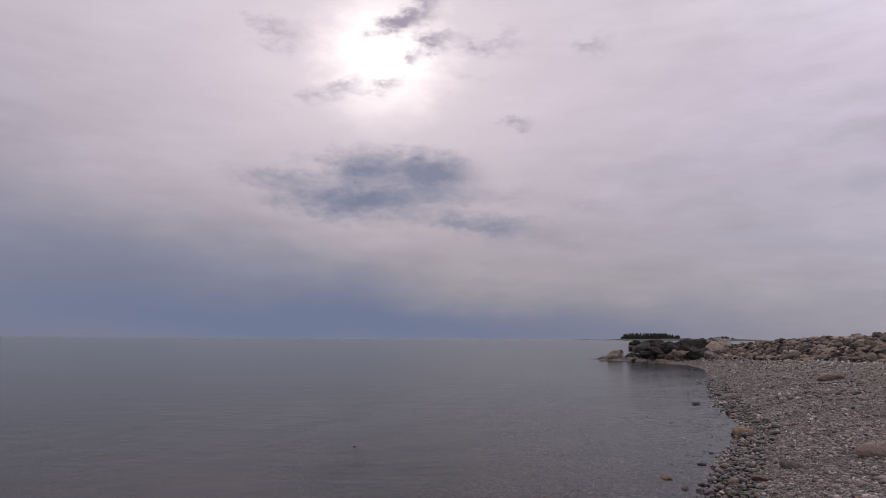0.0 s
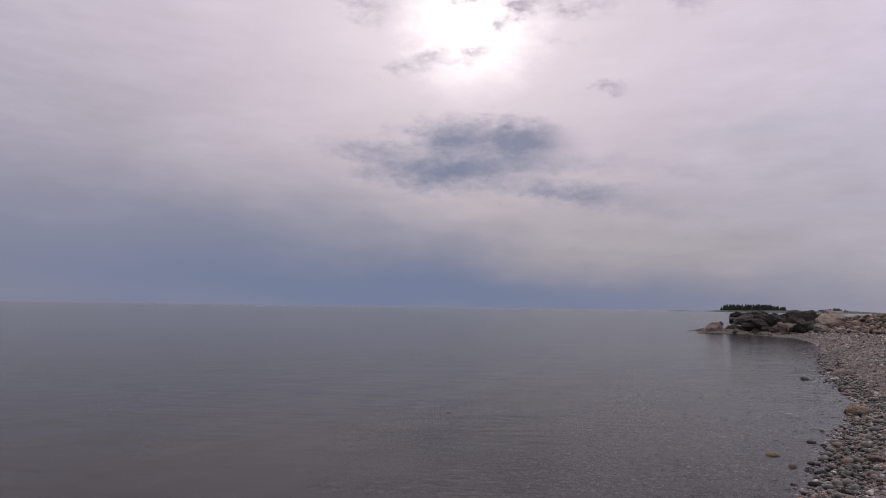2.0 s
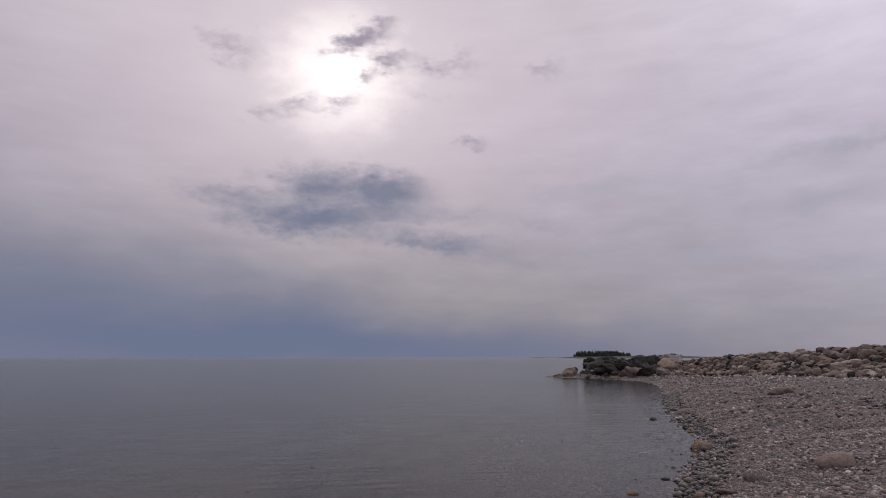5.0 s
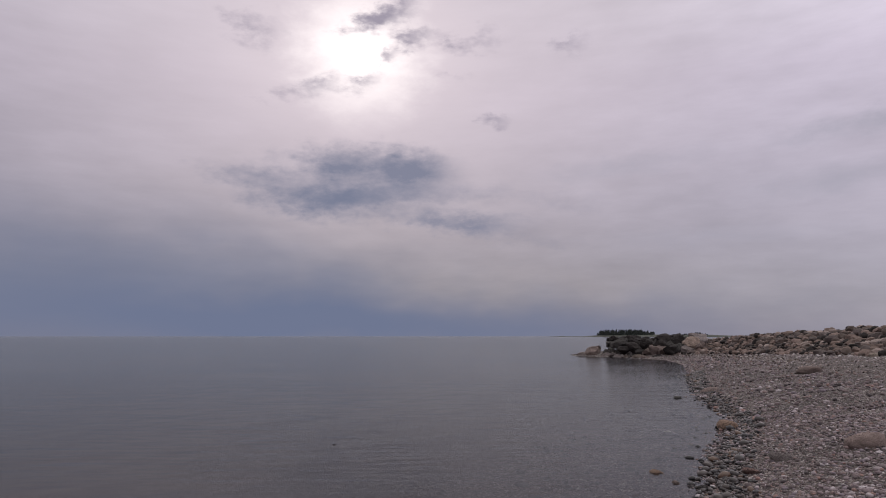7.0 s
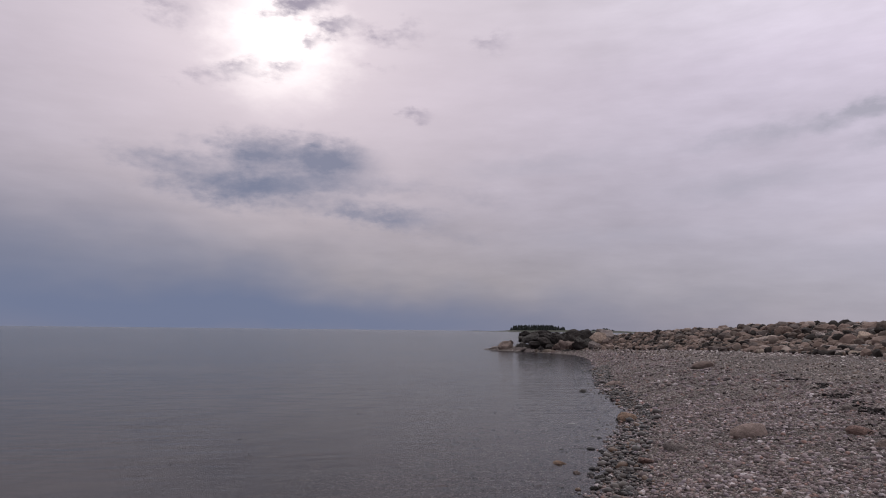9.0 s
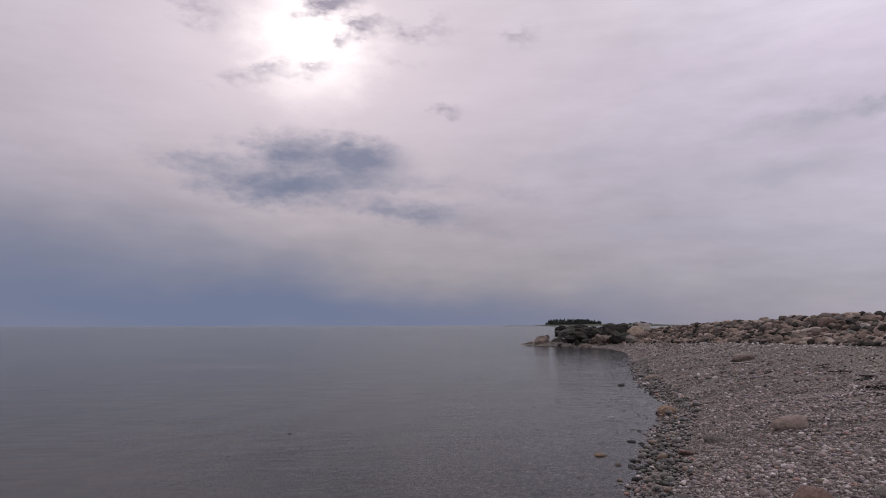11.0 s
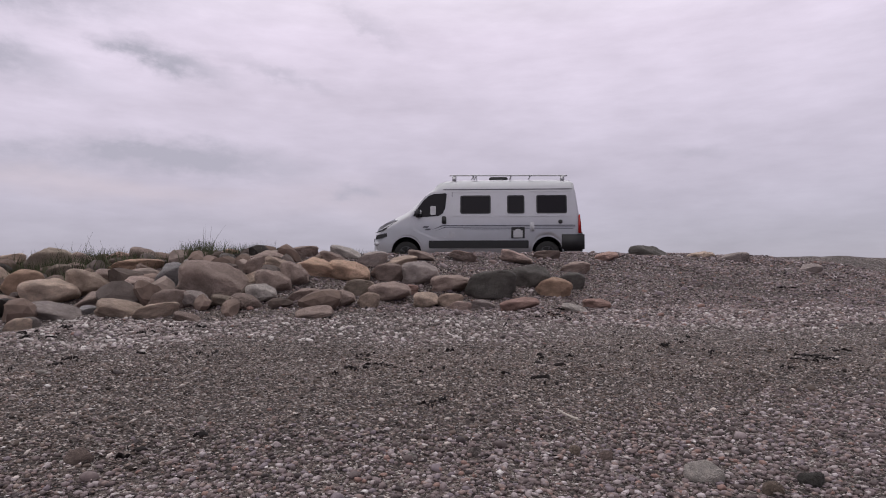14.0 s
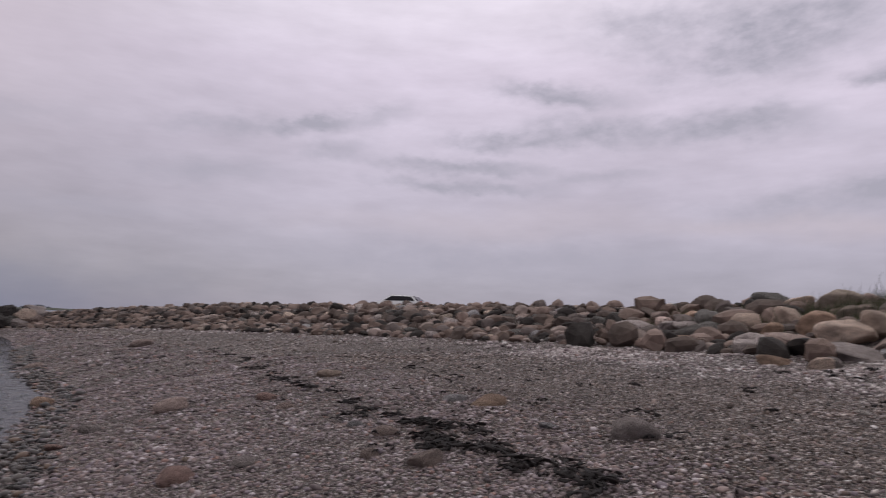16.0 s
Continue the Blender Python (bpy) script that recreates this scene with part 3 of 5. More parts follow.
def pebbles(name, n, r0, r1_, shapes, base_size, spread, label, power=1.0, sea=False, az_to=158):
    xy, r = polar_points(n, r0, r1_, 8, az_to, power)
    z, ds, dt = lie(xy)
    clump = np.sin(xy[:, 0] * 0.9 + 1.7 * np.sin(xy[:, 1] * 0.6)) * np.sin(xy[:, 1] * 0.8 - 0.5 * xy[:, 0])
    u = ds / np.maximum(ds + np.abs(dt), 0.01)
    u = u + 0.05 * clump
    band = np.where(dt > 0, 0.9, np.interp(u, (0, 0.40, 0.50, 0.76, 0.82, 1), (1.15, 1.2, 0.66, 0.66, 1.2, 1.2)))
    coarse = band if not sea else 1.0
    keep = ((ds > -0.25) if not sea else (ds < 0) & (ds > -7)) & (dt < 6) & (rs.uniform(0, 1, n) < np.clip(band, 0.7, 1.0) * (0.9 + 0.2 * clump))
    size = np.maximum(base_size * np.exp(rs.normal(0, spread, n)) * coarse, 0.0026 * r) * (1 + 0.15 * clump)
    size = np.minimum(size, np.maximum(base_size * 2.4, 0.0026 * r))
    # thrown up by the last storms: a bleached band below the boulders, fine dark gravel under it
    odds = rs.uniform(0, 1, n)
    pale = keep & (odds < 0.78 * np.interp(u, (0.68, 0.82, 1.0), (0, 1, 0.9))) & (dt < 0.3) & (not sea)
    fine_ = keep & ~pale & (odds < 0.85 * np.interp(u, (0.42, 0.54, 0.74, 0.84), (0, 1, 1, 0.3))) & (not sea)
    for mask, mat, title, words in ((pale, PALE_CHIP, "bleached_" + name, "bleached pale pebbles in a band below the boulders"), (fine_, DARK_CHIP, "dark_" + name, "fine dark brown gravel of the upper beach")):
        if mask.sum() > 20:
            tagged(scatter(title, xy[mask], size[mask], shapes, mat, rs), words, "pebbles", kind="stuff")
    keep &= ~pale & ~fine_
    return tagged(scatter(name, xy[keep], size[keep], shapes, WET if sea else PEBBLE, rs), label, "pebbles", kind="stuff")


pebbles("near_pebbles", 62000, 2.6, 7.0, PEB1, 0.018, 0.55, "loose rounded grey and white beach pebbles", 1.3)
pebbles("coarse_pebbles", 1500, 2.6, 9.0, PEB2, 0.040, 0.35, "larger rounded grey and tan beach pebbles", 1.5)
pebbles("mid_pebbles", 60000, 6.5, 14, PEB1, 0.027, 0.42, "dense grey shingle further up the beach", 1.4)
pebbles("far_pebbles", 32000, 13, 50, PEB1, 0.048, 0.4, "dense grey shingle along the far beach", 1.1, az_to=78)


def flake():
    """A worn chip of shell or slate: eight thin triangles."""
    co = np.array([(1, 0, 0), (0.2, 0.9, 0.1), (-1, 0.15, 0), (-0.1, -0.95, -0.1), (0.1, 0, 0.8), (0, 0, -0.8)])
    return co, np.array([(0, 1, 4), (1, 2, 4), (2, 3, 4), (3, 0, 4), (1, 0, 5), (2, 1, 5), (3, 2, 5), (0, 3, 5)])


def litter(name, n, r0, r1_, a0, a1, u_band, size_, mat, label, thick=(0.15, 0.45)):
    """Chips thrown over one stretch between the water (u 0) and the bank (u 1)."""
    xy, r = polar_points(n, r0, r1_, a0, a1, 1.35)
    z, ds, dt = lie(xy)
    u = ds / np.maximum(ds + np.abs(dt), 0.01) + 0.05 * np.sin(xy[:, 0] * 1.7 + np.sin(xy[:, 1] * 1.2)) + rs.normal(0, 0.03, n)
    keep = (u > u_band[0]) & (u < u_band[1]) & (dt < 0.6) & (ds > 0)
    size = np.maximum(size_ * np.exp(rs.normal(0, 0.4, n)), 0.0021 * r)
    return tagged(scatter(name, xy[keep], size[keep], [flake()], mat, rs, thick, 0.1, z[keep] + 0.012), label, "shingle", kind="stuff")


litter("pale_chips", 14000, 2.8, 12, 30, 158, (0.2, 1.05), 0.022, PALE_CHIP, "bleached chips of shell and flint on the shingle")
litter("dark_chips", 40000, 2.6, 9, 45, 158, (0.40, 0.82), 0.016, DARK_CHIP, "fine dark brown chips between the pebbles")
bank_xy, bank_r = polar_points(26000, 10, 22, 100, 158, 1.3)
bank_ok = (lie(bank_xy)[2] > -1.5) & (lie(bank_xy)[2] < 9)
tagged(scatter("bank_pebbles", bank_xy[bank_ok], np.maximum(0.04 * np.exp(rs.normal(0, 0.4, bank_ok.sum())), 0.0034 * bank_r[bank_ok]), PEB1, PEBBLE, rs), "grey shingle thrown over the crest of the bank", "pebbles", kind="stuff")
pebbles("sea_bed_pebbles", 1800, 4, 16, PEB1, 0.07, 0.4, "pale stones on the bed of the shallows", 1.4, True)

wet_xy, wet_r = polar_points(26000, 4.5, 30, 10, 32, 1.1)
wet_ds = lie(wet_xy)[1]
wet_keep = (wet_ds > -0.7 - 0.25 * rs.uniform(0, 1, len(wet_ds))) & (wet_ds < 0.45) & (rs.uniform(0, 1, len(wet_ds)) < np.clip(0.06 + 0.9 * np.exp(-((wet_ds - 0.12) / 0.22) ** 2), 0, 1))
tagged(scatter("wet_pebbles", wet_xy[wet_keep], np.maximum(0.045 * np.exp(rs.normal(0, 0.45, wet_keep.sum())), 0.004 * wet_r[wet_keep]), PEB1, WET, rs, sink=0.2), "dark wet pebbles along the edge of the water", "pebbles", kind="stuff")

SHAPES = [stone_shape(4 if i < 14 else 3, 100 + i, 9 + i % 6, 0.14, 3.2 + 0.5 * (i % 3), (0.60 + 0.06 * (i % 3), 1.05)) for i in range(26)]
ROUND_MESH = [tri_mesh("beach_stone", *stone_shape(3, 300 + i, 4, 0.07, 2.2), BOULDER) for i in range(12)]
BOULDER_MESH = [tri_mesh("boulder", co, tri, BOULDER) for co, tri in SHAPES]
BLOCK_MESH = [tri_mesh("boulder", *stone_shape(3, 500 + i, 14, 0.24, 2.8, (0.5, 0.9)), BOULDER, False) for i in range(10)]
TONES = dict(tan=(0.572, 0.446, 0.363), orange=(0.572, 0.396, 0.292), pink=(0.561, 0.429, 0.380), brown=(0.407, 0.316, 0.278), grey=(0.462, 0.396, 0.371), blue=(0.407, 0.385, 0.385), dark=(0.154, 0.143, 0.132), pale=(0.583, 0.528, 0.490), red=(0.473, 0.314, 0.270), olive=(0.363, 0.297, 0.244), weed=(0.037, 0.032, 0.030))
LABELS = dict(tan="tan granite boulder, rounded and dry", orange="orange-brown sandstone boulder with worn edges", pink="pinkish granite boulder, rounded and dry", brown="brown weathered boulder with smooth faces", grey="grey granite boulder, worn round", blue="blue-grey boulder with pale veins", dark="dark grey angular boulder", pale="pale grey boulder with flat faces", red="red-brown boulder, rounded and dry", olive="olive-grey lichened boulder", weed="boulder blackened by weed")
stone_count = [0]
KEYED = []


def boulder(x, y, w, hgt, tone, depth=None, z=None, turn=None, shape=None, name="boulder", group="boulders of the bank", sink=0.22):
    stone_count[0] += 1
    i = stone_count[0]
    r_ = random.Random(i)
    me = BOULDER_MESH[(shape if shape is not None else (i * 7) % 14 if len(KEYED) == 0 else 14 + (i * 5) % 12) % len(BOULDER_MESH)]
    if name == "beach_stone":
        me = ROUND_MESH[i % 12]
    if group == "blocks of the spit":
        me = BLOCK_MESH[i % 10]
    ob = new(name, me)
    d = depth or w * r_.uniform(0.7, 1.0)
    zz = ground_z(x, y) if z is None else z
    ob.matrix_basis = pose(x, y, zz + hgt * (0.5 - sink), r_.uniform(-14, 14), r_.uniform(-14, 14), turn if turn is not None else r_.uniform(0, 360)) @ Matrix.Diagonal((w / 2, d / 2, hgt / 2, 1))
    c = TONES[tone]
    f_ = r_.uniform(0.8, 1.2) * (1.0 if name == "boulder" else 0.95 if tone == "pale" else 0.66)
    ob.color = (c[0] * f_, c[1] * f_, c[2] * f_, 1)
    return tagged(ob, LABELS[tone] + (" on the bank" if name == "boulder" else " lying on the shingle"), "boulder" if name == "boulder" else "stone", group)


# boulders of the bank that stand out
boulder(11.20, -1.60, 1.16, 0.76, "brown", z=1.40, turn=-98)
boulder(11.99, -1.00, 0.61, 0.49, "blue", z=1.61, turn=-95)
boulder(10.41, -2.20, 0.49, 0.35, "pale", z=1.37, turn=-102)
boulder(10.70, -0.89, 0.57, 0.39, "brown", z=1.25, turn=-95)
boulder(10.64, -1.27, 0.38, 0.27, "grey", z=1.32, turn=-97)
boulder(11.96, -0.43, 0.78, 0.43, "pink", z=1.43, turn=-92)
boulder(12.58, 0.24, 0.72, 0.50, "tan", z=1.47, turn=-89)
boulder(11.92, 0.12, 0.65, 0.27, "brown", z=1.29, turn=-89)
boulder(12.34, 0.77, 0.88, 0.54, "tan", z=1.31, turn=-86)
boulder(13.68, 1.29, 0.65, 0.55, "orange", z=1.47, turn=-85)
boulder(14.49, 1.83, 0.57, 0.45, "tan", z=1.62, turn=-83)
boulder(13.82, 2.03, 0.40, 0.39, "orange", z=1.38, turn=-82)
boulder(12.32, 1.51, 0.85, 0.36, "brown", z=1.19, turn=-83)
boulder(15.32, 1.03, 0.88, 0.61, "olive", z=1.90, turn=-86)
boulder(15.12, 0.35, 0.60, 0.39, "pink", z=1.92, turn=-89)
boulder(13.90, -0.53, 1.00, 0.28, "orange", z=1.90, turn=-92)
boulder(15.08, -0.71, 0.66, 0.41, "brown", z=2.06, turn=-93)
boulder(14.41, 0.80, 0.52, 0.36, "olive", z=1.74, turn=-87)
boulder(13.04, -0.09, 0.51, 0.36, "brown", z=1.62, turn=-90)
boulder(15.30, -0.21, 0.61, 0.45, "red", z=1.97, turn=-91)
boulder(17.06, 2.47, 0.94, 0.57, "dark", z=1.95, turn=-82)
boulder(15.88, 1.79, 0.69, 0.35, "tan", z=1.94, turn=-84)
boulder(11.05, 0.59, 0.71, 0.24, "grey", z=1.14, turn=-87)
boulder(11.40, 0.24, 0.37, 0.15, "blue", z=1.18, turn=-89)
boulder(10.48, -0.25, 0.67, 0.27, "tan", z=1.18, turn=-91)
boulder(10.32, -0.71, 0.64, 0.23, "tan", z=1.17, turn=-94)
boulder(9.69, -1.06, 0.38, 0.15, "brown", z=1.12, turn=-96)
boulder(13.92, -2.25, 0.40, 0.28, "orange", z=2.14, turn=-99)
boulder(11.76, -2.77, 0.56, 0.31, "tan", z=1.85, turn=-103)
boulder(11.86, -2.44, 0.56, 0.35, "brown", z=1.86, turn=-102)
boulder(10.88, -2.48, 0.60, 0.45, "brown", z=1.52, turn=-103)
boulder(10.08, 0.94, 0.33, 0.22, "tan", z=1.02, turn=-85)
boulder(10.41, -1.69, 0.49, 0.19, "olive", z=1.31, turn=-99)
boulder(14.61, 0.55, 0.47, 0.32, "brown", z=1.81, turn=-88)
boulder(11.63, -4.03, 0.81, 0.43, "orange", z=1.73, turn=-109)
boulder(11.73, -3.38, 0.81, 0.38, "orange", z=1.82, turn=-106)
boulder(11.12, -2.89, 0.49, 0.46, "brown", z=1.65, turn=-105)
boulder(11.57, -4.80, 0.67, 0.39, "brown", z=1.74, turn=-113)
boulder(11.31, -5.34, 0.72, 0.54, "grey", z=1.66, turn=-115)
boulder(12.17, -5.23, 0.83, 0.23, "tan", z=1.99, turn=-113)
boulder(10.75, -5.73, 0.80, 0.38, "brown", z=1.52, turn=-118)
boulder(10.35, -6.32, 0.96, 0.57, "dark", z=1.42, turn=-121)
boulder(10.92, -7.60, 0.78, 0.57, "dark", z=1.59, turn=-125)
boulder(10.23, -7.64, 0.69, 0.45, "orange", z=1.43, turn=-127)
boulder(9.12, -6.13, 0.67, 0.25, "red", z=1.22, turn=-124)
boulder(10.65, -8.37, 0.57, 0.42, "dark", z=1.56, turn=-128)
boulder(9.16, -7.78, 0.51, 0.23, "red", z=1.21, turn=-130)
boulder(10.75, -3.92, 0.53, 0.32, "olive", z=1.47, turn=-110)
boulder(9.99, -3.34, 0.49, 0.33, "brown", z=1.29, turn=-109)
boulder(9.79, -3.74, 0.36, 0.28, "tan", z=1.29, turn=-111)
boulder(10.48, -4.38, 0.74, 0.40, "brown", z=1.37, turn=-113)
boulder(10.78, -4.90, 0.28, 0.19, "red", z=1.48, turn=-114)
boulder(10.04, -4.86, 0.44, 0.30, "tan", z=1.27, turn=-116)
boulder(9.94, -5.26, 0.47, 0.27, "tan", z=1.27, turn=-118)
boulder(9.23, -2.72, 0.55, 0.20, "brown", z=1.15, turn=-106)
boulder(10.35, -2.87, 0.54, 0.25, "brown", z=1.38, turn=-105)
boulder(10.22, -3.10, 0.37, 0.25, "pale", z=1.34, turn=-107)
boulder(9.54, -5.25, 0.38, 0.19, "pink", z=1.21, turn=-119)
boulder(8.70, -6.92, 0.44, 0.13, "pale", z=1.19, turn=-129)
boulder(12.36, -4.75, 0.66, 0.32, "grey", z=2.04, turn=-111)
boulder(12.90, -6.08, 0.61, 0.25, "brown", z=2.17, turn=-115)
boulder(12.89, -7.12, 0.63, 0.23, "brown", z=2.18, turn=-119)
boulder(12.75, -8.45, 0.78, 0.30, "pink", z=2.15, turn=-124)
boulder(11.80, -9.38, 0.70, 0.30, "brown", z=1.92, turn=-128)
boulder(12.31, -3.95, 0.61, 0.31, "brown", z=2.00, turn=-108)
boulder(13.00, -3.47, 0.73, 0.27, "brown", z=2.18, turn=-105)
boulder(13.04, -4.42, 0.69, 0.28, "pale", z=2.19, turn=-109)
boulder(12.47, -2.71, 0.69, 0.25, "brown", z=2.06, turn=-102)
boulder(11.77, -2.74, 0.51, 0.23, "tan", z=1.85, turn=-103)
boulder(13.07, -9.53, 0.69, 0.22, "brown", z=2.28, turn=-126)
boulder(12.82, -11.19, 0.60, 0.28, "red", z=2.24, turn=-131)
boulder(9.68, -5.73, 0.47, 0.19, "grey", z=1.23, turn=-121)
boulder(14.05, -13.78, 1.14, 0.70, "dark", z=2.21, turn=-134)
boulder(12.71, -15.55, 1.02, 0.46, "grey", z=2.15, turn=-141)
boulder(13.31, -15.05, 0.76, 0.32, "tan", z=2.33, turn=-138)
boulder(11.22, -16.66, 0.76, 0.39, "grey", z=1.88, turn=-146)
KEYED = [(o.location.x, o.location.y, o.scale.x * 2) for o in scene.objects if o.name.startswith("boulder")]
# loose stones on the beach
def stone(x, y, w, hgt, tone, turn=None):
    return boulder(x, y, w, hgt, tone, turn=turn, name="beach_stone", group="stones on the beach", sink=0.42)

stone(5.02, 7.61, 0.44, 0.23, "pink", -33)
stone(5.90, 6.88, 0.28, 0.15, "red", -41)
stone(5.54, 6.11, 0.23, 0.12, "pink", -42)
stone(3.11, 4.59, 0.28, 0.18, "red", -34)
stone(4.03, 3.49, 0.16, 0.12, "brown", -49)
stone(4.64, 3.83, 0.24, 0.14, "brown", -50)
stone(3.98, 2.92, 0.27, 0.17, "brown", -54)
stone(6.21, 3.72, 0.40, 0.18, "orange", -59)
stone(6.34, 4.24, 0.29, 0.13, "blue", -56)
stone(5.35, 2.61, 0.18, 0.08, "blue", -64)
stone(5.25, 1.82, 0.38, 0.27, "grey", -71)
stone(5.26, 11.49, 0.35, 0.24, "orange", -25)
stone(4.14, 7.81, 0.28, 0.14, "grey", -28)
stone(7.93, 7.76, 0.41, 0.17, "tan", -46)
stone(4.85, 4.37, 0.18, 0.09, "blue", -48)
stone(3.52, 4.34, 0.21, 0.11, "grey", -39)
stone(7.22, 8.46, 0.26, 0.15, "grey", -40)
stone(11.19, 18.74, 0.68, 0.29, "brown", -31)
stone(10.52, 1.55, 0.50, 0.21, "orange", -82)
stone(10.35, 0.85, 0.29, 0.24, "grey", -85)
stone(2.71, 7.96, 0.19, 0.14, "orange", -19)
stone(2.54, 8.39, 0.11, 0.08, "dark", -17)
stone(3.06, 8.84, 0.09, 0.08, "dark", -19)
stone(3.56, 9.56, 0.09, 0.08, "dark", -20)
stone(6.61, 16.97, 0.20, 0.15, "dark", -21)
stone(7.95, 18.08, 0.47, 0.23, "brown", -24)
stone(5.38, 12.68, 0.11, 0.08, "dark", -23)
stone(2.70, 7.38, 0.10, 0.08, "brown", -20)
stone(4.52, 11.21, 0.09, 0.06, "dark", -22)
stone(0.66, 15.90, 0.08, 0.06, "dark", -2)
stone(2.44, 4.77, 0.28, 0.19, "tan", -27)
stone(2.87, 7.07, 0.12, 0.09, "dark", -22)
stone(2.74, 6.27, 0.11, 0.08, "dark", -24)
stone(2.56, 5.55, 0.16, 0.11, "grey", -25)
stone(3.59, 7.44, 0.22, 0.08, "red", -26)
stone(3.56, 5.11, 0.09, 0.06, "tan", -35)
stone(2.61, 6.67, 0.08, 0.07, "dark", -21)
stone(4.16, 8.81, 0.12, 0.08, "brown", -25)
stone(4.27, -0.01, 0.15, 0.11, "pink", -90)
stone(3.59, -1.72, 0.08, 0.07, "pale", -116)
stone(3.51, -2.10, 0.09, 0.08, "grey", -121)
stone(3.35, -2.72, 0.08, 0.09, "tan", -129)
stone(8.71, -6.91, 0.38, 0.13, "pale", -128)
stone(6.56, 0.36, 0.12, 0.06, "pale", -87)
stone(4.77, -0.71, 0.07, 0.07, "pale", -98)
stone(2.73, -3.13, 0.22, 0.17, "pale", -139)
stone(2.42, -3.29, 0.11, 0.11, "tan", -144)
stone(2.44, -3.63, 0.14, 0.11, "dark", -146)
stone(3.22, -2.85, 0.09, 0.09, "pink", -131)

# the bank: boulders filled in along its foot, face and crest
seg = np.diff(TOE, axis=0)
line_s = np.concatenate([[0], np.cumsum(np.hypot(*seg.T))])


def along(s):
    return np.array([np.interp(s, line_s, TOE[:, 0]), np.interp(s, line_s, TOE[:, 1])])


s_from = line_s[6] + 1.5
s_to = line_s[18]
placed = np.zeros((6000, 3))
placed_n = len(KEYED)
placed[:placed_n] = KEYED
tones = ["tan", "brown", "grey", "pink", "brown", "grey", "orange", "tan", "olive", "blue", "dark", "pink", "pale", "brown"]
far_tones = ["brown", "grey", "olive", "brown", "grey", "tan", "dark", "blue", "dark", "pink"]
pick = random.Random(11)
far_xy, far_size = [], []
tries, made = 0, 0
for step in range(15000):
    u_ = pick.random()
    s_ = s_from + (s_to - s_from) * u_
    q = along(s_)
    t_ = along(s_ + 0.4) - along(s_ - 0.4)
    t_ /= max(np.hypot(*t_), 1e-6)
    inward = np.array([t_[1], -t_[0]])
    depth_ = pick.uniform(-0.5, 4.4)
    q = q + inward * depth_
    dist = math.hypot(q[0], q[1])
    w_ = pick.choice((0.32, 0.38, 0.45, 0.5, 0.58, 0.7, 0.85)) * (0.9 if q[1] < 3 else 1.05)
    if depth_ < 0.3:
        w_ *= 0.75
    if q[1] < 1.0 and depth_ < 0.8:
        continue
    if q[1] < 1.5 and depth_ > 2.6 and pick.random() < 0.6:
        continue
    if depth_ > 3.2:
        w_ *= 0.8
    if q[1] < 2 and depth_ > 2.0:
        w_ = min(w_, 0.42)
    if q[1] > 6:
        w_ = min(w_ * 0.74, 0.46)
    if q[1] > 14 and depth_ < 1.5:
        w_ *= 0.75
    near_ = placed[:placed_n]
    if (np.hypot(near_[:, 0] - q[0], near_[:, 1] - q[1]) < 0.38 * (w_ + near_[:, 2])).any():
        continue
    placed[placed_n] = (q[0], q[1], w_)
    placed_n += 1
    if dist < 30 and made < 200 and placed_n % 5 < 4:
        made += 1
        boulder(q[0], q[1], w_ * 1.2, w_ * pick.uniform(0.5, 0.72), pick.choice(tones if q[1] < 6 else far_tones), sink=0.40 if depth_ > 2.2 else 0.26)
    elif math.degrees(math.atan2(q[0], q[1])) > 21.5:
        far_xy.append(q)
        far_size.append(w_ * 1.2)
# the weed-blackened head of the spit: courses of blocks, wet and pale at the waterline
def spit_edge(a):
    return float(np.interp(a, (13.5, 15.5, 17.5, 20.5, 24), (55.6, 53.0, 50.6, 48.2, 46.5)))


def spit_block(a, back, z, w, hgt, tone):
    r_ = spit_edge(a) + back
    ob = boulder(r_ * math.sin(radians(a)), r_ * math.cos(radians(a)), w, hgt, tone, z=z, group="blocks of the spit", sink=0.1)
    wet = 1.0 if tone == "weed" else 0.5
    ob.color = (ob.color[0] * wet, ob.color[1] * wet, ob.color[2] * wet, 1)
    return tagged(ob, SPIT_LABELS[tone], "boulder", "blocks of the spit")


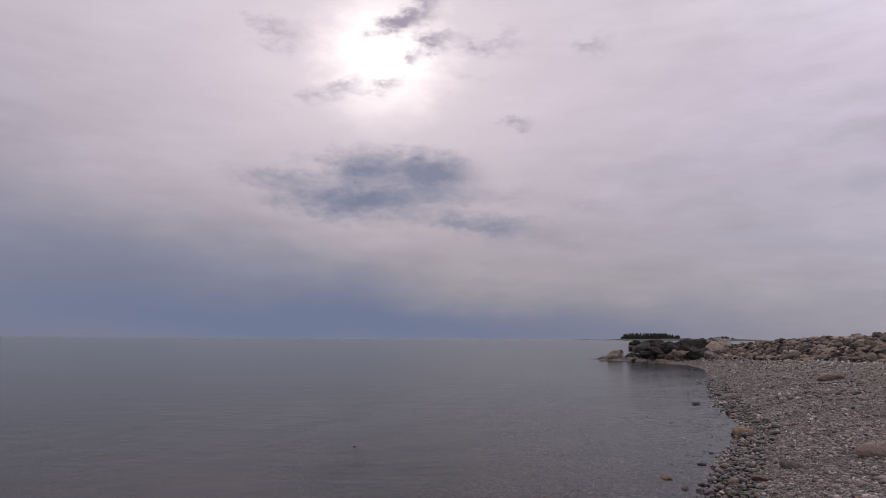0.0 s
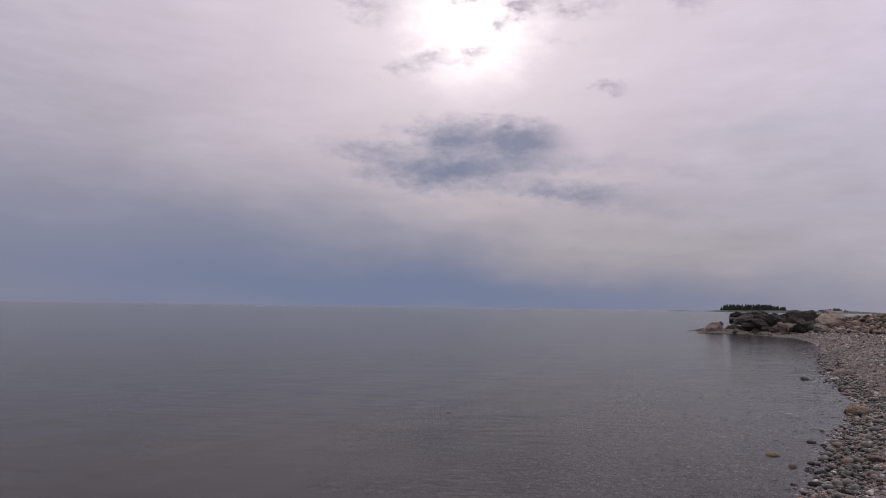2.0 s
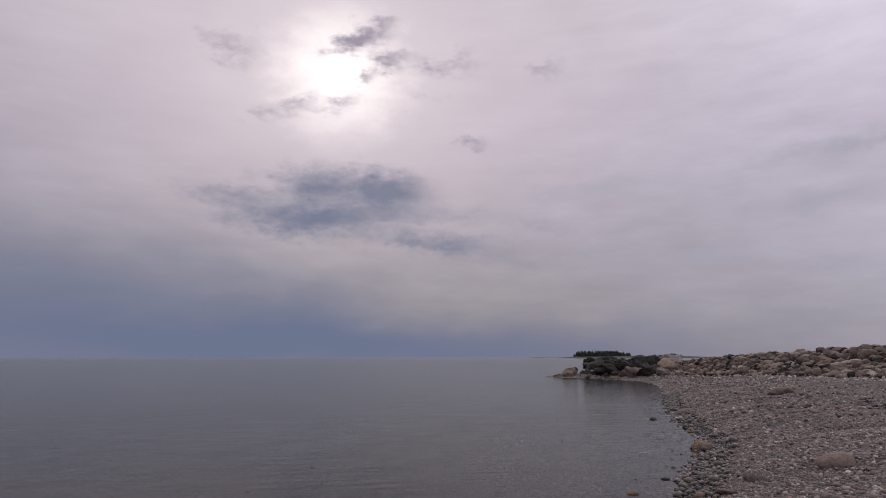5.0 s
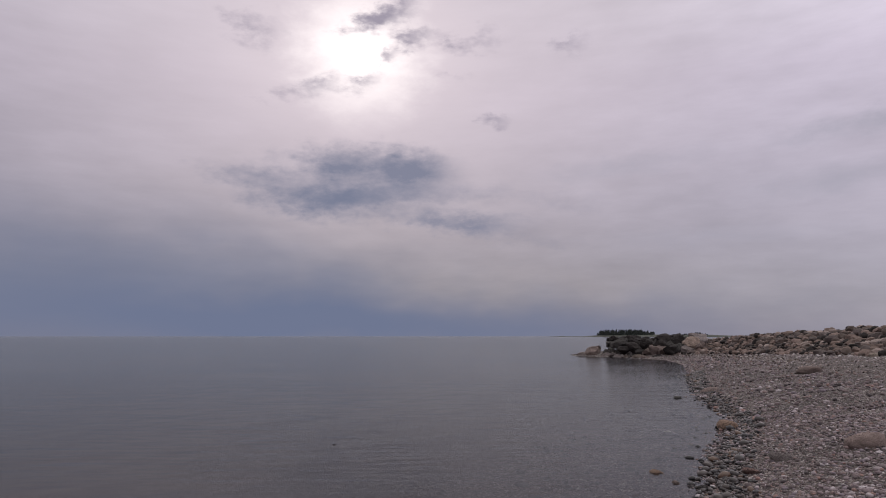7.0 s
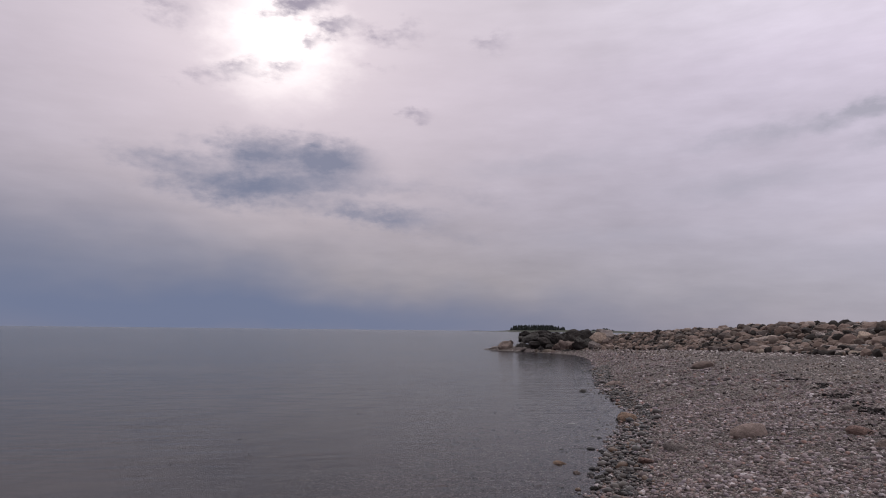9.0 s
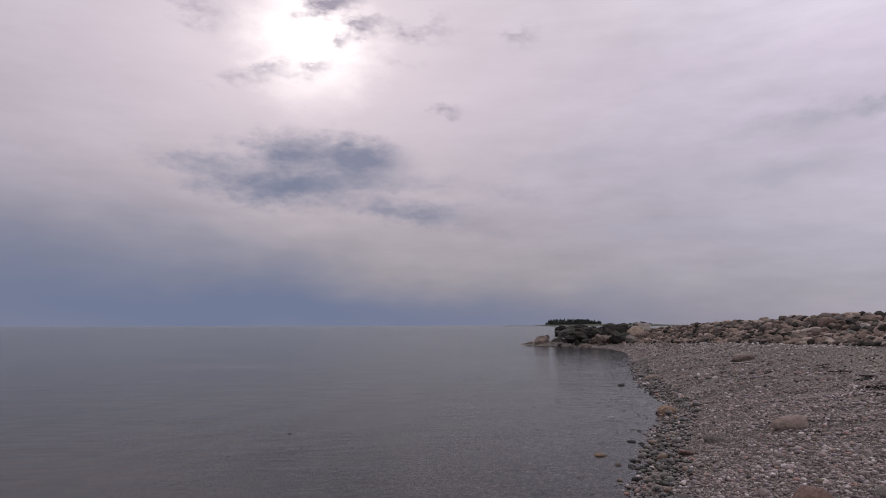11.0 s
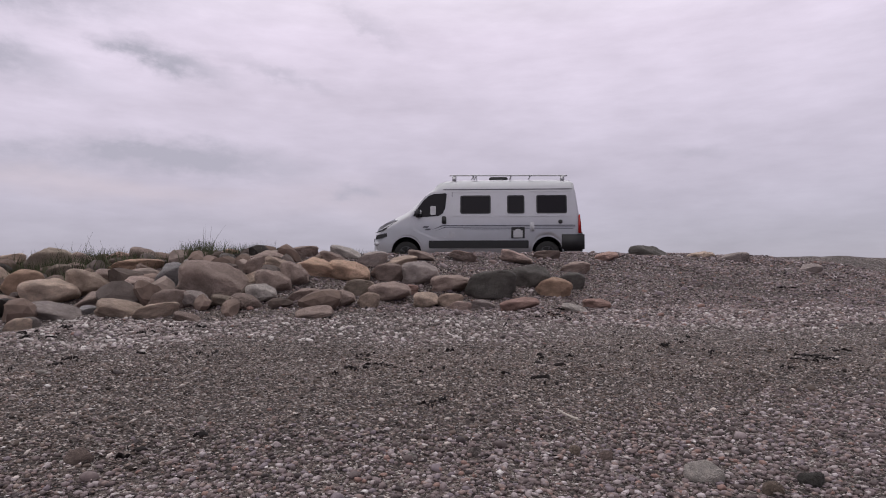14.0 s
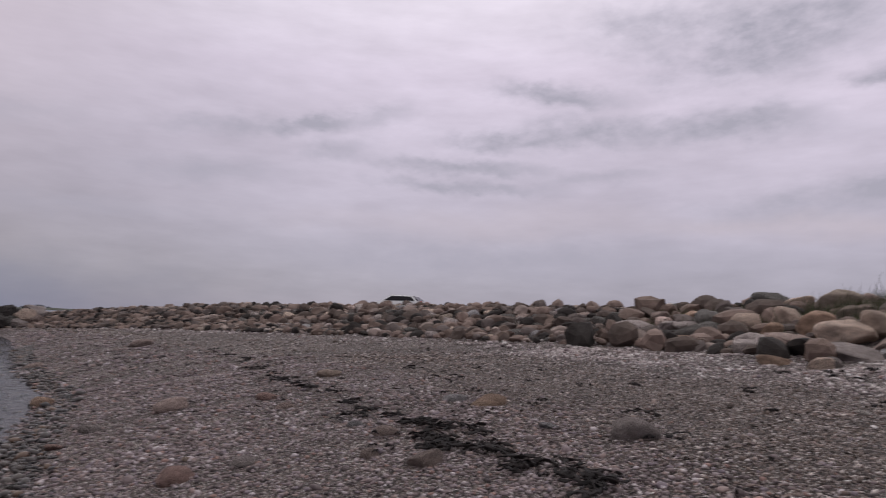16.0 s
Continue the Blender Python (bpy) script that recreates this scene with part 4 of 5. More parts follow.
SPIT_LABELS = dict(LABELS, weed="block blackened by weed at the head of the spit", grey="grey wet block at the waterline of the spit", brown="brown block on the head of the spit", tan="tan block on the head of the spit", olive="olive-grey block at the waterline of the spit", dark="dark grey block on the head of the spit")
spit_block(14.05, 0.0, -0.12, 0.75, 0.46, "grey")
spit_block(15.1, 0.3, -0.1, 1.45, 0.98, "brown")
spit_block(14.65, 0.6, -0.1, 0.6, 0.5, "brown")
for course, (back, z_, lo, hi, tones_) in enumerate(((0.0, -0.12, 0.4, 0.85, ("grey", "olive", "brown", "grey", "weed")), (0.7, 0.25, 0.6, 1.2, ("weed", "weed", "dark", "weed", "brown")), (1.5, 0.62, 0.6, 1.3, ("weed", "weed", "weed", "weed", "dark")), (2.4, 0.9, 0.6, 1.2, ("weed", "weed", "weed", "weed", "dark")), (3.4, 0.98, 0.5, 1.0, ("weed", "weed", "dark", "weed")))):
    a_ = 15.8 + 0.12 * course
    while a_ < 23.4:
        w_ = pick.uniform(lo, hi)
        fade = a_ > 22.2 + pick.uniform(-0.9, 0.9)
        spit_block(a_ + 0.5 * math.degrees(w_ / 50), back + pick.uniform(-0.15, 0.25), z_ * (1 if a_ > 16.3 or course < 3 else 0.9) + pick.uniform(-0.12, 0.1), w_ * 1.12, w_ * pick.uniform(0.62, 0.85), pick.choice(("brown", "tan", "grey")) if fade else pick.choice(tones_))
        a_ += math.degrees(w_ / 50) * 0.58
tagged(scatter("far_boulders", np.array(far_xy), np.array(far_size), MID, FAR_ROCK, rs, (0.5, 0.85), 0.25), "tan and grey boulders piled along the far bank", "boulders", kind="stuff")

# ---- kelp ----
def kelp_heap(rows, label, size=1.0):
    co, fc = [], []
    kr = random.Random(5)
    for x, y, spread_, n in rows:
        for _ in range(int(n * 1.5)):
            cx, cy = x + kr.gauss(0, spread_ * 1.3), y + kr.gauss(0, spread_ * 1.3)
            if size == 1.0 and math.sin(cx * 9 + 2 * math.sin(cy * 7)) * math.sin(cy * 8) < -0.35:
                continue
            a = kr.uniform(0, 6.28)
            L, wd = size * kr.uniform(0.06, 0.21), size * kr.uniform(0.004, 0.02)
            zb = max(ground_z(cx, cy) + 0.032, 0.004)
            prev = None
            bend, heap_ = kr.uniform(-2.2, 2.2), kr.choice((0, 0, 0.012, 0.025)) * size
            for i in range(6):
                t = i / 5
                aa_ = a + bend * t
                px, py = cx + L * t * math.cos(aa_), cy + L * t * math.sin(aa_)
                pz = zb + heap_ + (0.012 * math.sin(t * 3.1) * kr.uniform(0.3, 1.6) + kr.uniform(0, 0.012)) * (1 if size > 0.4 else 0.2)
                ox, oy = -math.sin(aa_) * wd * (1 - 0.5 * t), math.cos(aa_) * wd * (1 - 0.5 * t)
                tw = kr.uniform(-0.015, 0.015) * (1 if size > 0.4 else 0.1)
                co += [(px + ox, py + oy, pz + tw), (px - ox, py - oy, pz - tw), (px + ox, py + oy, pz + tw - 0.006), (px - ox, py - oy, pz - tw - 0.006)]
                k0 = len(co) - 4
                if prev is not None:
                    fc += [(prev, prev + 1, k0 + 1, k0), (prev + 2, k0 + 2, k0 + 3, prev + 3), (prev, k0, k0 + 2, prev + 2), (prev + 1, prev + 3, k0 + 3, k0 + 1)]
                prev = k0
    return tagged(new("kelp", mesh_from("kelp", co, fc, KELP)), label, "seaweed", kind="stuff")

kelp_heap(((-1.28, 10.13, 0.03, 1), (-1.19, 10.03, 0.03, 1), (-1.02, 8.94, 0.03, 1), (0.52, 12.77, 0.03, 1), (-1.95, 8.39, 0.03, 1), (7.46, 28.62, 0.03, 2), (10.52, 35.61, 0.03, 2), (6.56, 26.98, 0.03, 1)), "scraps of dark weed afloat near the shore", 0.28)
kelp_heap(((10.15, 13.89, 0.12, 4), (9.56, 12.57, 0.11, 6), (8.82, 11.04, 0.1, 10), (8.25, 9.91, 0.1, 12), (7.58, 8.75, 0.09, 12), (7.22, 8.06, 0.08, 12), (6.75, 7.23, 0.08, 12), (6.51, 6.75, 0.07, 10), (6.14, 6.01, 0.07, 7), (5.71, 5.23, 0.06, 7), (5.31, 4.71, 0.06, 10), (5.2, 4.24, 0.06, 4), (5.08, 3.8, 0.05, 11), (5.01, 3.63, 0.05, 19), (4.68, 3.36, 0.05, 20), (4.41, 3.11, 0.05, 16), (5.03, 3.22, 0.05, 9), (4.54, 2.8, 0.05, 12)), "line of dark dried kelp stranded on the shingle")
kelp_heap(((4.47, 2.61, 0.05, 11), (4.32, 2.43, 0.05, 10), (4.23, 2.23, 0.04, 14), (4.18, 2.05, 0.04, 14), (4.0, 1.86, 0.04, 12), (3.9, 1.63, 0.04, 14), (3.82, 1.5, 0.04, 14), (8.93, 6.75, 0.09, 4), (7.65, 5.34, 0.07, 4), (5.14, 1.55, 0.05, 2), (5.08, 4.65, 0.06, 5), (5.0, -7.12, 0.07, 5), (4.6, -7.02, 0.07, 7), (5.0, -8.02, 0.07, 4), (9.58, -13.59, 0.12, 3), (9.58, -14.78, 0.12, 3), (3.66, 1.56, 0.04, 5), (4.01, 2.18, 0.04, 4)), "scattered dark dried kelp on the upper beach")

bits = random.Random(17)
kelp_heap([(bits.uniform(4.0, 9.5), bits.uniform(-7, 7), 0.05, bits.choice((1, 1, 2, 3))) for _ in range(90)], "crumbs of dark weed strewn over the shingle", 0.55)

# ---- camper van ----
def van_half(z):
    return float(np.interp(z, (0.3, 0.6, 1.1, 1.4, 2.2, 2.38, 2.48, 2.55), (0.96, 1.0, 1.02, 1.01, 0.93, 0.88, 0.74, 0.5)))


def near_side(z):
    return -van_half(z)


def van_top(x):
    return float(np.interp(x, (0, 0.05, 0.18, 0.42, 0.75, 1.04, 1.4, 1.77, 2.0, 2.35, 3.0, 4.0, 5.5, 5.7, 5.79, 5.86, 5.97), (0.75, 0.95, 1.13, 1.28, 1.44, 1.60, 1.95, 2.28, 2.44, 2.51, 2.535, 2.535, 2.50, 2.45, 2.28, 1.8, 1.0)))


def van_bottom(x):
    z = 0.30 + 0.1 * max(0, 0.25 - x)
    for c in (0.97, 4.99):
        if abs(x - c) < 0.43:
            z = max(z, 0.40 + math.sqrt(0.43 ** 2 - (x - c) ** 2))
    return z


def camper_van():
    van = new("camper_van")
    bm = bmesh.new()
    xs = sorted(set([0, 0.02, 0.05, 0.1, 0.18, 0.3, 0.42, 1.0, 1.12, 1.25, 1.42, 1.6, 1.75, 1.9, 2.1, 2.3, 2.6, 3.0, 3.5, 4.0, 4.4, 5.5, 5.65, 5.75, 5.8, 5.84, 5.9, 5.95, 5.97]
                    + [0.97 - 0.43 * math.cos(i * math.pi / 14) for i in range(15)] + [4.99 - 0.43 * math.cos(i * math.pi / 14) for i in range(15)]))
    rings = []
    for x in xs:
        zt, zb = van_top(x), van_bottom(x)
        nose = float(np.interp(x, (0, 0.05, 0.15, 0.4, 0.9), (0.70, 0.80, 0.88, 0.95, 1.0))) * float(np.interp(x, (5.8, 5.97), (1, 0.97)))
        ring = []
        for i in range(15):
            t = i / 14
            z = zb + (zt - zb) * (1 - (1 - t) ** 1.35)
            edge = min(1.0, (max(zt - z, 0.0) / 0.16) ** 0.5) if zt - z < 0.16 else 1.0
            wid = van_half(z) * nose
            if zt < 2.3:
                wid *= 0.80 + 0.20 * edge
            else:
                wid = min(wid, van_half(z))
            ring.append((x, wid, z))
        rings.append([bm.verts.new((a, -w_, c)) for a, w_, c in ring] + [bm.verts.new((a, w_, c)) for a, w_, c in ring[::-1]])
    for r0, r1_ in zip(rings, rings[1:]):
        n = len(r0)
        for s in range(n):
            bm.faces.new((r0[s], r0[(s + 1) % n], r1_[(s + 1) % n], r1_[s]))
    bm.faces.new(rings[0])
    bm.faces.new(rings[-1][::-1])
    bmesh.ops.recalc_face_normals(bm, faces=bm.faces[:])
    body = part("body", bm, VAN_PAINT, van, "silver-grey painted high-roof body")
    me = body.data
    me.polygons.foreach_set("use_smooth", [p_.area > 0 for p_ in me.polygons])
    for x0, x1, z0, z1 in ((2.54, 3.37, 1.51, 2.0), (3.88, 4.33, 1.51, 2.0), (4.71, 5.53, 1.51, 2.0)):
        fr_ = part("window_frame", slab_bm(rounded(x0 - 0.02, x1 + 0.02, z0 - 0.02, z1 + 0.02, 0.05), near_side, 0.012), BLACK_PLASTIC, van, smooth=False)
        part("pane", slab_bm(rounded(x0 + 0.015, x1 - 0.015, z0 + 0.015, z1 - 0.015, 0.04), near_side, 0.02), DARK_GLASS, fr_, "dark tinted pane", smooth=False)
    cab = [(1.16, 1.42), (1.30, 1.66), (1.48, 1.90), (1.62, 2.02), (1.76, 2.07), (2.10, 2.09), (2.13, 2.05), (2.09, 1.66), (2.02, 1.50), (1.90, 1.43), (1.5, 1.40)]
    door = part("cab_door", slab_bm([(1.47, 0.62), (1.44, 0.78), (1.34, 0.93), (1.18, 1.0), (1.10, 1.40), (1.30, 1.74), (1.5, 2.0), (1.7, 2.12), (2.16, 2.14), (2.19, 2.0), (2.16, 0.60)], near_side, 0.006), VAN_PAINT, van, smooth=False)
    part("pane", slab_bm(cab, near_side, 0.012), DARK_GLASS, door, "dark cab window pane", smooth=False)
    part("handle", slab_bm(rounded(1.99, 2.12, 1.20, 1.42, 0.04), near_side, 0.035), BLACK_PLASTIC, door, "black plastic door handle")
    part("sunshade", slab_bm(rounded(1.66, 1.82, 1.46, 1.72, 0.03), near_side, 0.015), PANEL_GREY, door, "pale card behind the cab window", smooth=False)
    mirror = part("mirror", box_bm(1.22, 1.40, -1.26, -1.0, 1.38, 1.60, 0.05), BLACK_PLASTIC, van, "black door mirror")
    part("mirror_cap", box_bm(1.385, 1.415, -1.24, -1.08, 1.46, 1.58, 0.01), PANEL_GREY, mirror, "pale mirror glass")
    # sliding-door gap, seams and roof gutter
    for outline, mat_, nm in (([(2.28, 0.62), (2.28, 2.12), (2.295, 2.12), (2.295, 0.62)], STRIPE, "door_gap"), ([(3.63, 0.75), (3.63, 2.15), (3.642, 2.15), (3.642, 0.75)], PANEL_GREY, "panel_seam"),
                              ([(2.02, 2.185), (2.04, 2.21), (5.72, 2.21), (5.72, 2.185)], STRIPE, "roof_gutter"), ([(2.3, 2.115), (2.3, 2.13), (5.68, 2.13), (5.68, 2.115)], PANEL_GREY, "roof_seam"),
                              ([(2.3, 1.40), (2.3, 1.415), (5.70, 1.415), (5.70, 1.40)], PANEL_GREY, "waist_seam")):
        part(nm, slab_bm(outline, near_side, 0.008), mat_, van, smooth=False)
    for z0, z1, x0, x1 in ((1.135, 1.16, 1.72, 5.78), (1.095, 1.108, 1.80, 5.78), (1.045, 1.058, 2.6, 5.72)):
        part("stripe", slab_bm([(x0, z0 - (0.10 if x0 < 2 else 0)), (x0 + 0.3, z0), (x0 + 0.3, z0), (x1, z0), (x1, z1), (x0 + 0.28, z1)] if x0 < 2 else [(x0, z0), (x1, z0), (x1, z1), (x0, z1)], near_side, 0.01), STRIPE, van, "grey side stripe", smooth=False)
    for x0, z0 in ((1.44, 1.09), (1.50, 1.02)):
        part("decal", slab_bm([(x0, z0), (x0 + 0.15, z0), (x0 + 0.19, z0 + 0.045), (x0 + 0.04, z0 + 0.045)], near_side, 0.012), STRIPE, van, smooth=False)
    part("side_skirt", slab_bm(rounded(1.62, 4.46, 0.50, 0.72, 0.03), near_side, 0.03), BLACK_PLASTIC, van, "dark grey plastic side skirt", smooth=False)
    part("sill", box_bm(1.5, 4.5, -0.95, 0.95, 0.22, 0.34, 0.02), BLACK_PLASTIC, van)
    hatch = part("service_hatch", slab_bm(rounded(3.97, 4.35, 0.78, 1.09, 0.02), near_side, 0.035), BLACK_PLASTIC, van, "square hatch with a dark frame", smooth=False)
    part("hatch_cover", slab_bm([(4.03, 0.80), (4.29, 0.80), (4.29, 1.0), (4.24, 1.0), (4.22, 1.04), (4.10, 1.04), (4.08, 1.0), (4.03, 1.0)], near_side, 0.042), PANEL_GREY, hatch, smooth=False)
    part("fuel_flap", slab_bm(rounded(2.20, 2.36, 0.80, 1.0, 0.02), near_side, 0.01), PANEL_GREY, van, smooth=False)
    part("name_bar", slab_bm(rounded(1.76, 2.12, 0.80, 0.83, 0.01), near_side, 0.010), PANEL_GREY, van, smooth=False)
    part("outside_socket", slab_bm(rounded(4.50, 4.62, 0.98, 1.24, 0.03), near_side, 0.05), PANEL_GREY, van, "pale socket box on the side")
    part("lock_cap", slab_bm(rounded(5.30, 5.42, 1.19, 1.31, 0.058, 6), near_side, 0.02), BLACK_PLASTIC, van)
    part("rear_lamp", slab_bm([(5.86, 0.92), (5.95, 0.92), (5.94, 1.15), (5.91, 1.46), (5.87, 1.43), (5.86, 1.15)], near_side, 0.02), LAMP_RED, van, "red tail lamp")
    part("rear_bumper", box_bm(5.34, 6.04, -1.045, 1.045, 0.42, 0.95, 0.06, 3), BLACK_PLASTIC, van, "black plastic rear bumper")
    part("front_bumper", box_bm(-0.03, 0.46, -0.9, 0.9, 0.26, 0.52, 0.09, 3), PANEL_GREY, van, "grey front bumper")
    part("bumper_vent", slab_bm([(0.08, 0.76), (0.40, 0.84), (0.47, 0.93), (0.40, 0.95), (0.10, 0.88)], lambda z: -0.93, 0.03), BLACK_PLASTIC, van, "dark vent beside the grille", smooth=False)
    part("grille", box_bm(-0.02, 0.2, -0.62, 0.62, 0.62, 0.84, 0.03), BLACK_PLASTIC, van)
    for sgn in (-1, 1):
        bm = bmesh.new()
        prof = [(0.10, 1.00), (0.22, 1.02), (0.50, 1.16), (0.68, 1.31), (0.62, 1.35), (0.36, 1.22), (0.18, 1.12)]
        a_ = [bm.verts.new((x, sgn * (0.87 + 0.085 * (x > 0.3)), z)) for x, z in prof]
        c_ = [bm.verts.new((x, sgn * 0.62, z + 0.03)) for x, z in prof]
        bm.faces.new(a_)
        bm.faces.new(c_[::-1])
        for i in range(len(prof)):
            bm.faces.new((a_[i], c_[i], c_[(i + 1) % len(prof)], a_[(i + 1) % len(prof)]))
        bmesh.ops.recalc_face_normals(bm, faces=bm.faces[:])
        part("headlight", bm, LAMP_CLEAR, van, "clear swept-back headlight", smooth=False)
        bz = slab_bm([(0.06, 0.95), (0.22, 0.98), (0.50, 1.12), (0.72, 1.30), (0.70, 1.32), (0.48, 1.16), (0.20, 1.015)], lambda z: -0.955, 0.012)
        if sgn > 0:
            bmesh.ops.scale(bz, vec=(1, -1, 1), verts=bz.verts[:])
            bmesh.ops.reverse_faces(bz, faces=bz.faces[:])
        part("headlight_rim", bz, BLACK_PLASTIC, van, smooth=False)
        part("fog_lamp", box_bm(0.02, 0.25, sgn * 0.78 - 0.1, sgn * 0.78 + 0.1, 0.58, 0.72, 0.03), LAMP_CLEAR, van)
    # windscreen
    bm = bmesh.new()
    w0 = [bm.verts.new(q_) for q_ in ((1.04, -0.70, 1.60), (1.04, 0.70, 1.60), (1.75, 0.62, 2.265), (1.75, -0.62, 2.265))]
    w1 = [bm.verts.new(v.co + Vector((-0.008, 0, 0.008))) for v in w0]
    bm.faces.new(w1)
    for i in range(4):
        bm.faces.new((w0[i], w0[(i + 1) % 4], w1[(i + 1) % 4], w1[i]))
    bmesh.ops.recalc_face_normals(bm, faces=bm.faces[:])
    part("windscreen", bm, DARK_GLASS, van, "dark raked windscreen", smooth=False)
    # wheels
    for cx, cy, s in ((0.97, -0.90, -1), (0.97, 0.90, 1), (4.99, -0.90, -1), (4.99, 0.90, 1)):
        wheel = part("wheel", lathe_bm([(0.20, -0.10), (0.31, -0.115), (0.345, -0.08), (0.35, 0), (0.345, 0.08), (0.31, 0.115), (0.20, 0.10)]), RUBBER, van, "black tyre")
        wheel.location = (cx, cy, 0.35)
        rim = part("rim", lathe_bm([(0.215, s * 0.085), (0.21, s * 0.11), (0.15, s * 0.075), (0.07, s * 0.07), (0.06, s * 0.09), (0.01, s * 0.09)], 20), RIM, wheel, "dark alloy rim")
        for i in range(5):
            a = 2 * math.pi * i / 5
            sp = box_bm(0.05, 0.205, -0.012, 0.012, -0.022, 0.022, 0.006)
            bmesh.ops.transform(sp, matrix=Matrix.Rotation(a, 4, "Y") @ Matrix.Translation((0, s * 0.1, 0)), verts=sp.verts[:])
            part("spoke", sp, RIM, wheel)
    for cx in (0.97, 4.99):
        half = [(cx + 0.424 * math.cos(math.pi * i / 16), 0.40 + 0.424 * math.sin(math.pi * i / 16)) for i in range(17)]
        liner = bmesh.new()
        lo = [liner.verts.new((x, -0.995, z)) for x, z in half]
        hi = [liner.verts.new((x, 0.995, z)) for x, z in half]
        for i in range(16):
            liner.faces.new((lo[i], lo[i + 1], hi[i + 1], hi[i]))
        mid = [liner.verts.new((x, -0.78, z)) for x, z in half]
        liner.faces.new(mid)
        bmesh.ops.solidify(liner, geom=liner.faces[:], thickness=0.006)
        part("wheel_housing", liner, BLACK_PLASTIC, van, "dark wheel arch liner")
        arch = [(cx + 0.46 * math.cos(math.pi * i / 16), 0.40 + 0.46 * math.sin(math.pi * i / 16)) for i in range(17)] + [(cx - 0.43 * math.cos(math.pi * i / 16), 0.40 + 0.43 * math.sin(math.pi * i / 16)) for i in range(17)]
        part("arch_lip", slab_bm(arch, near_side, 0.018), VAN_PAINT, van, smooth=False)
    # roof fittings
    for sy in (-0.70, 0.70):
        rail = part("roof_rail", tube_bm([(2.20, sy, 2.64), (2.3, sy, 2.645), (5.5, sy, 2.62), (5.6, sy, 2.615)], 0.022), ALU, van, "aluminium roof rail")
        for fx in (2.34, 5.46):
            part("rail_foot", box_bm(fx - 0.06, fx + 0.06, sy - 0.03, sy + 0.03, 2.44, 2.63, 0.015), ALU, rail)
    for fx in (2.9, 2.98, 4.0, 4.55):
        part("cross_bar", tube_bm([(fx - 0.06, -0.70, 2.52), (fx, -0.68, 2.63), (fx, 0.68, 2.63), (fx - 0.06, 0.70, 2.52)], 0.016), ALU, van)
    part("roof_light", box_bm(3.36, 3.9, -0.5, 0.1, 2.50, 2.63, 0.03), BLACK_PLASTIC, van, "dark roof hatch")
    van.matrix_basis = pose(18.54, -7.26, 2.17, 0, 0, -119.9)
    return tagged(van, "silver-grey camper van with dark windows parked behind the boulder bank", "camper van")


camper_van()


# ---- grass on the bank ----
def grass_tuft(x, y, n, spread_, tall):
    gr = random.Random(int(x * 91 + y * 37))
    co, fc = [], []
    for _ in range(n):
        cx, cy = gr.gauss(0, spread_), gr.gauss(0, spread_ * 0.6)
        zb = ground_z(x + cx, y + cy) - ground_z(x, y) - 0.03
        hh = tall * gr.uniform(0.35, 1.0)
        a, lean_ = gr.uniform(0, 6.28), gr.uniform(0.05, 0.45)
        wd = gr.uniform(0.004, 0.009)
        b0 = len(co)
        for i in range(4):
            t = i / 3
            px, py, pz = cx + hh * lean_ * t * t * math.cos(a), cy + hh * lean_ * t * t * math.sin(a), zb + hh * t * (1 - 0.15 * lean_ * t)
            w_ = wd * (1 - 0.85 * t)
            co += [(px - w_, py + w_, pz), (px + w_, py - w_, pz)]
            if i:
                k0 = b0 + 2 * i
                fc.append((k0 - 2, k0 - 1, k0 + 1, k0))
    ob = new("grass_tuft", mesh_from("grass_tuft", co, fc, GRASS, False))
    ob.location = (x, y, ground_z(x, y))
    return tagged(ob, "tuft of dune grass with tall thin stalks on the bank", "grass", "grass tufts on the bank", "stuff")


for gx_, gy_, n_, s_, t_ in ((15.4, 3.2, 500, 0.6, 0.32), (15.1, 2.0, 600, 0.55, 0.36), (14.9, 1.0, 650, 0.5, 0.42), (14.7, 0.2, 700, 0.45, 0.5), (14.4, -0.6, 420, 0.4, 0.34), (14.0, -1.7, 650, 0.35, 0.5), (13.9, -2.4, 450, 0.4, 0.36), (14.0, -3.2, 300, 0.4, 0.26), (16.0, 4.6, 350, 0.7, 0.3), (14.9, 1.5, 900, 0.7, 0.2), (14.6, 0.2, 900, 0.7, 0.2), (14.0, -2.0, 700, 0.6, 0.18), (14.3, -5.0, 80, 0.4, 0.2), (14.6, -6.1, 60, 0.4, 0.2)):
    grass_tuft(gx_, gy_, n_, s_, t_)
for gx_, gy_, t_ in ((14.7, 0.15, 0.85), (14.0, -1.8, 0.85), (14.8, 0.7, 0.7), (15.1, 1.8, 0.6)):
    grass_tuft(gx_, gy_, 14, 0.35, t_)


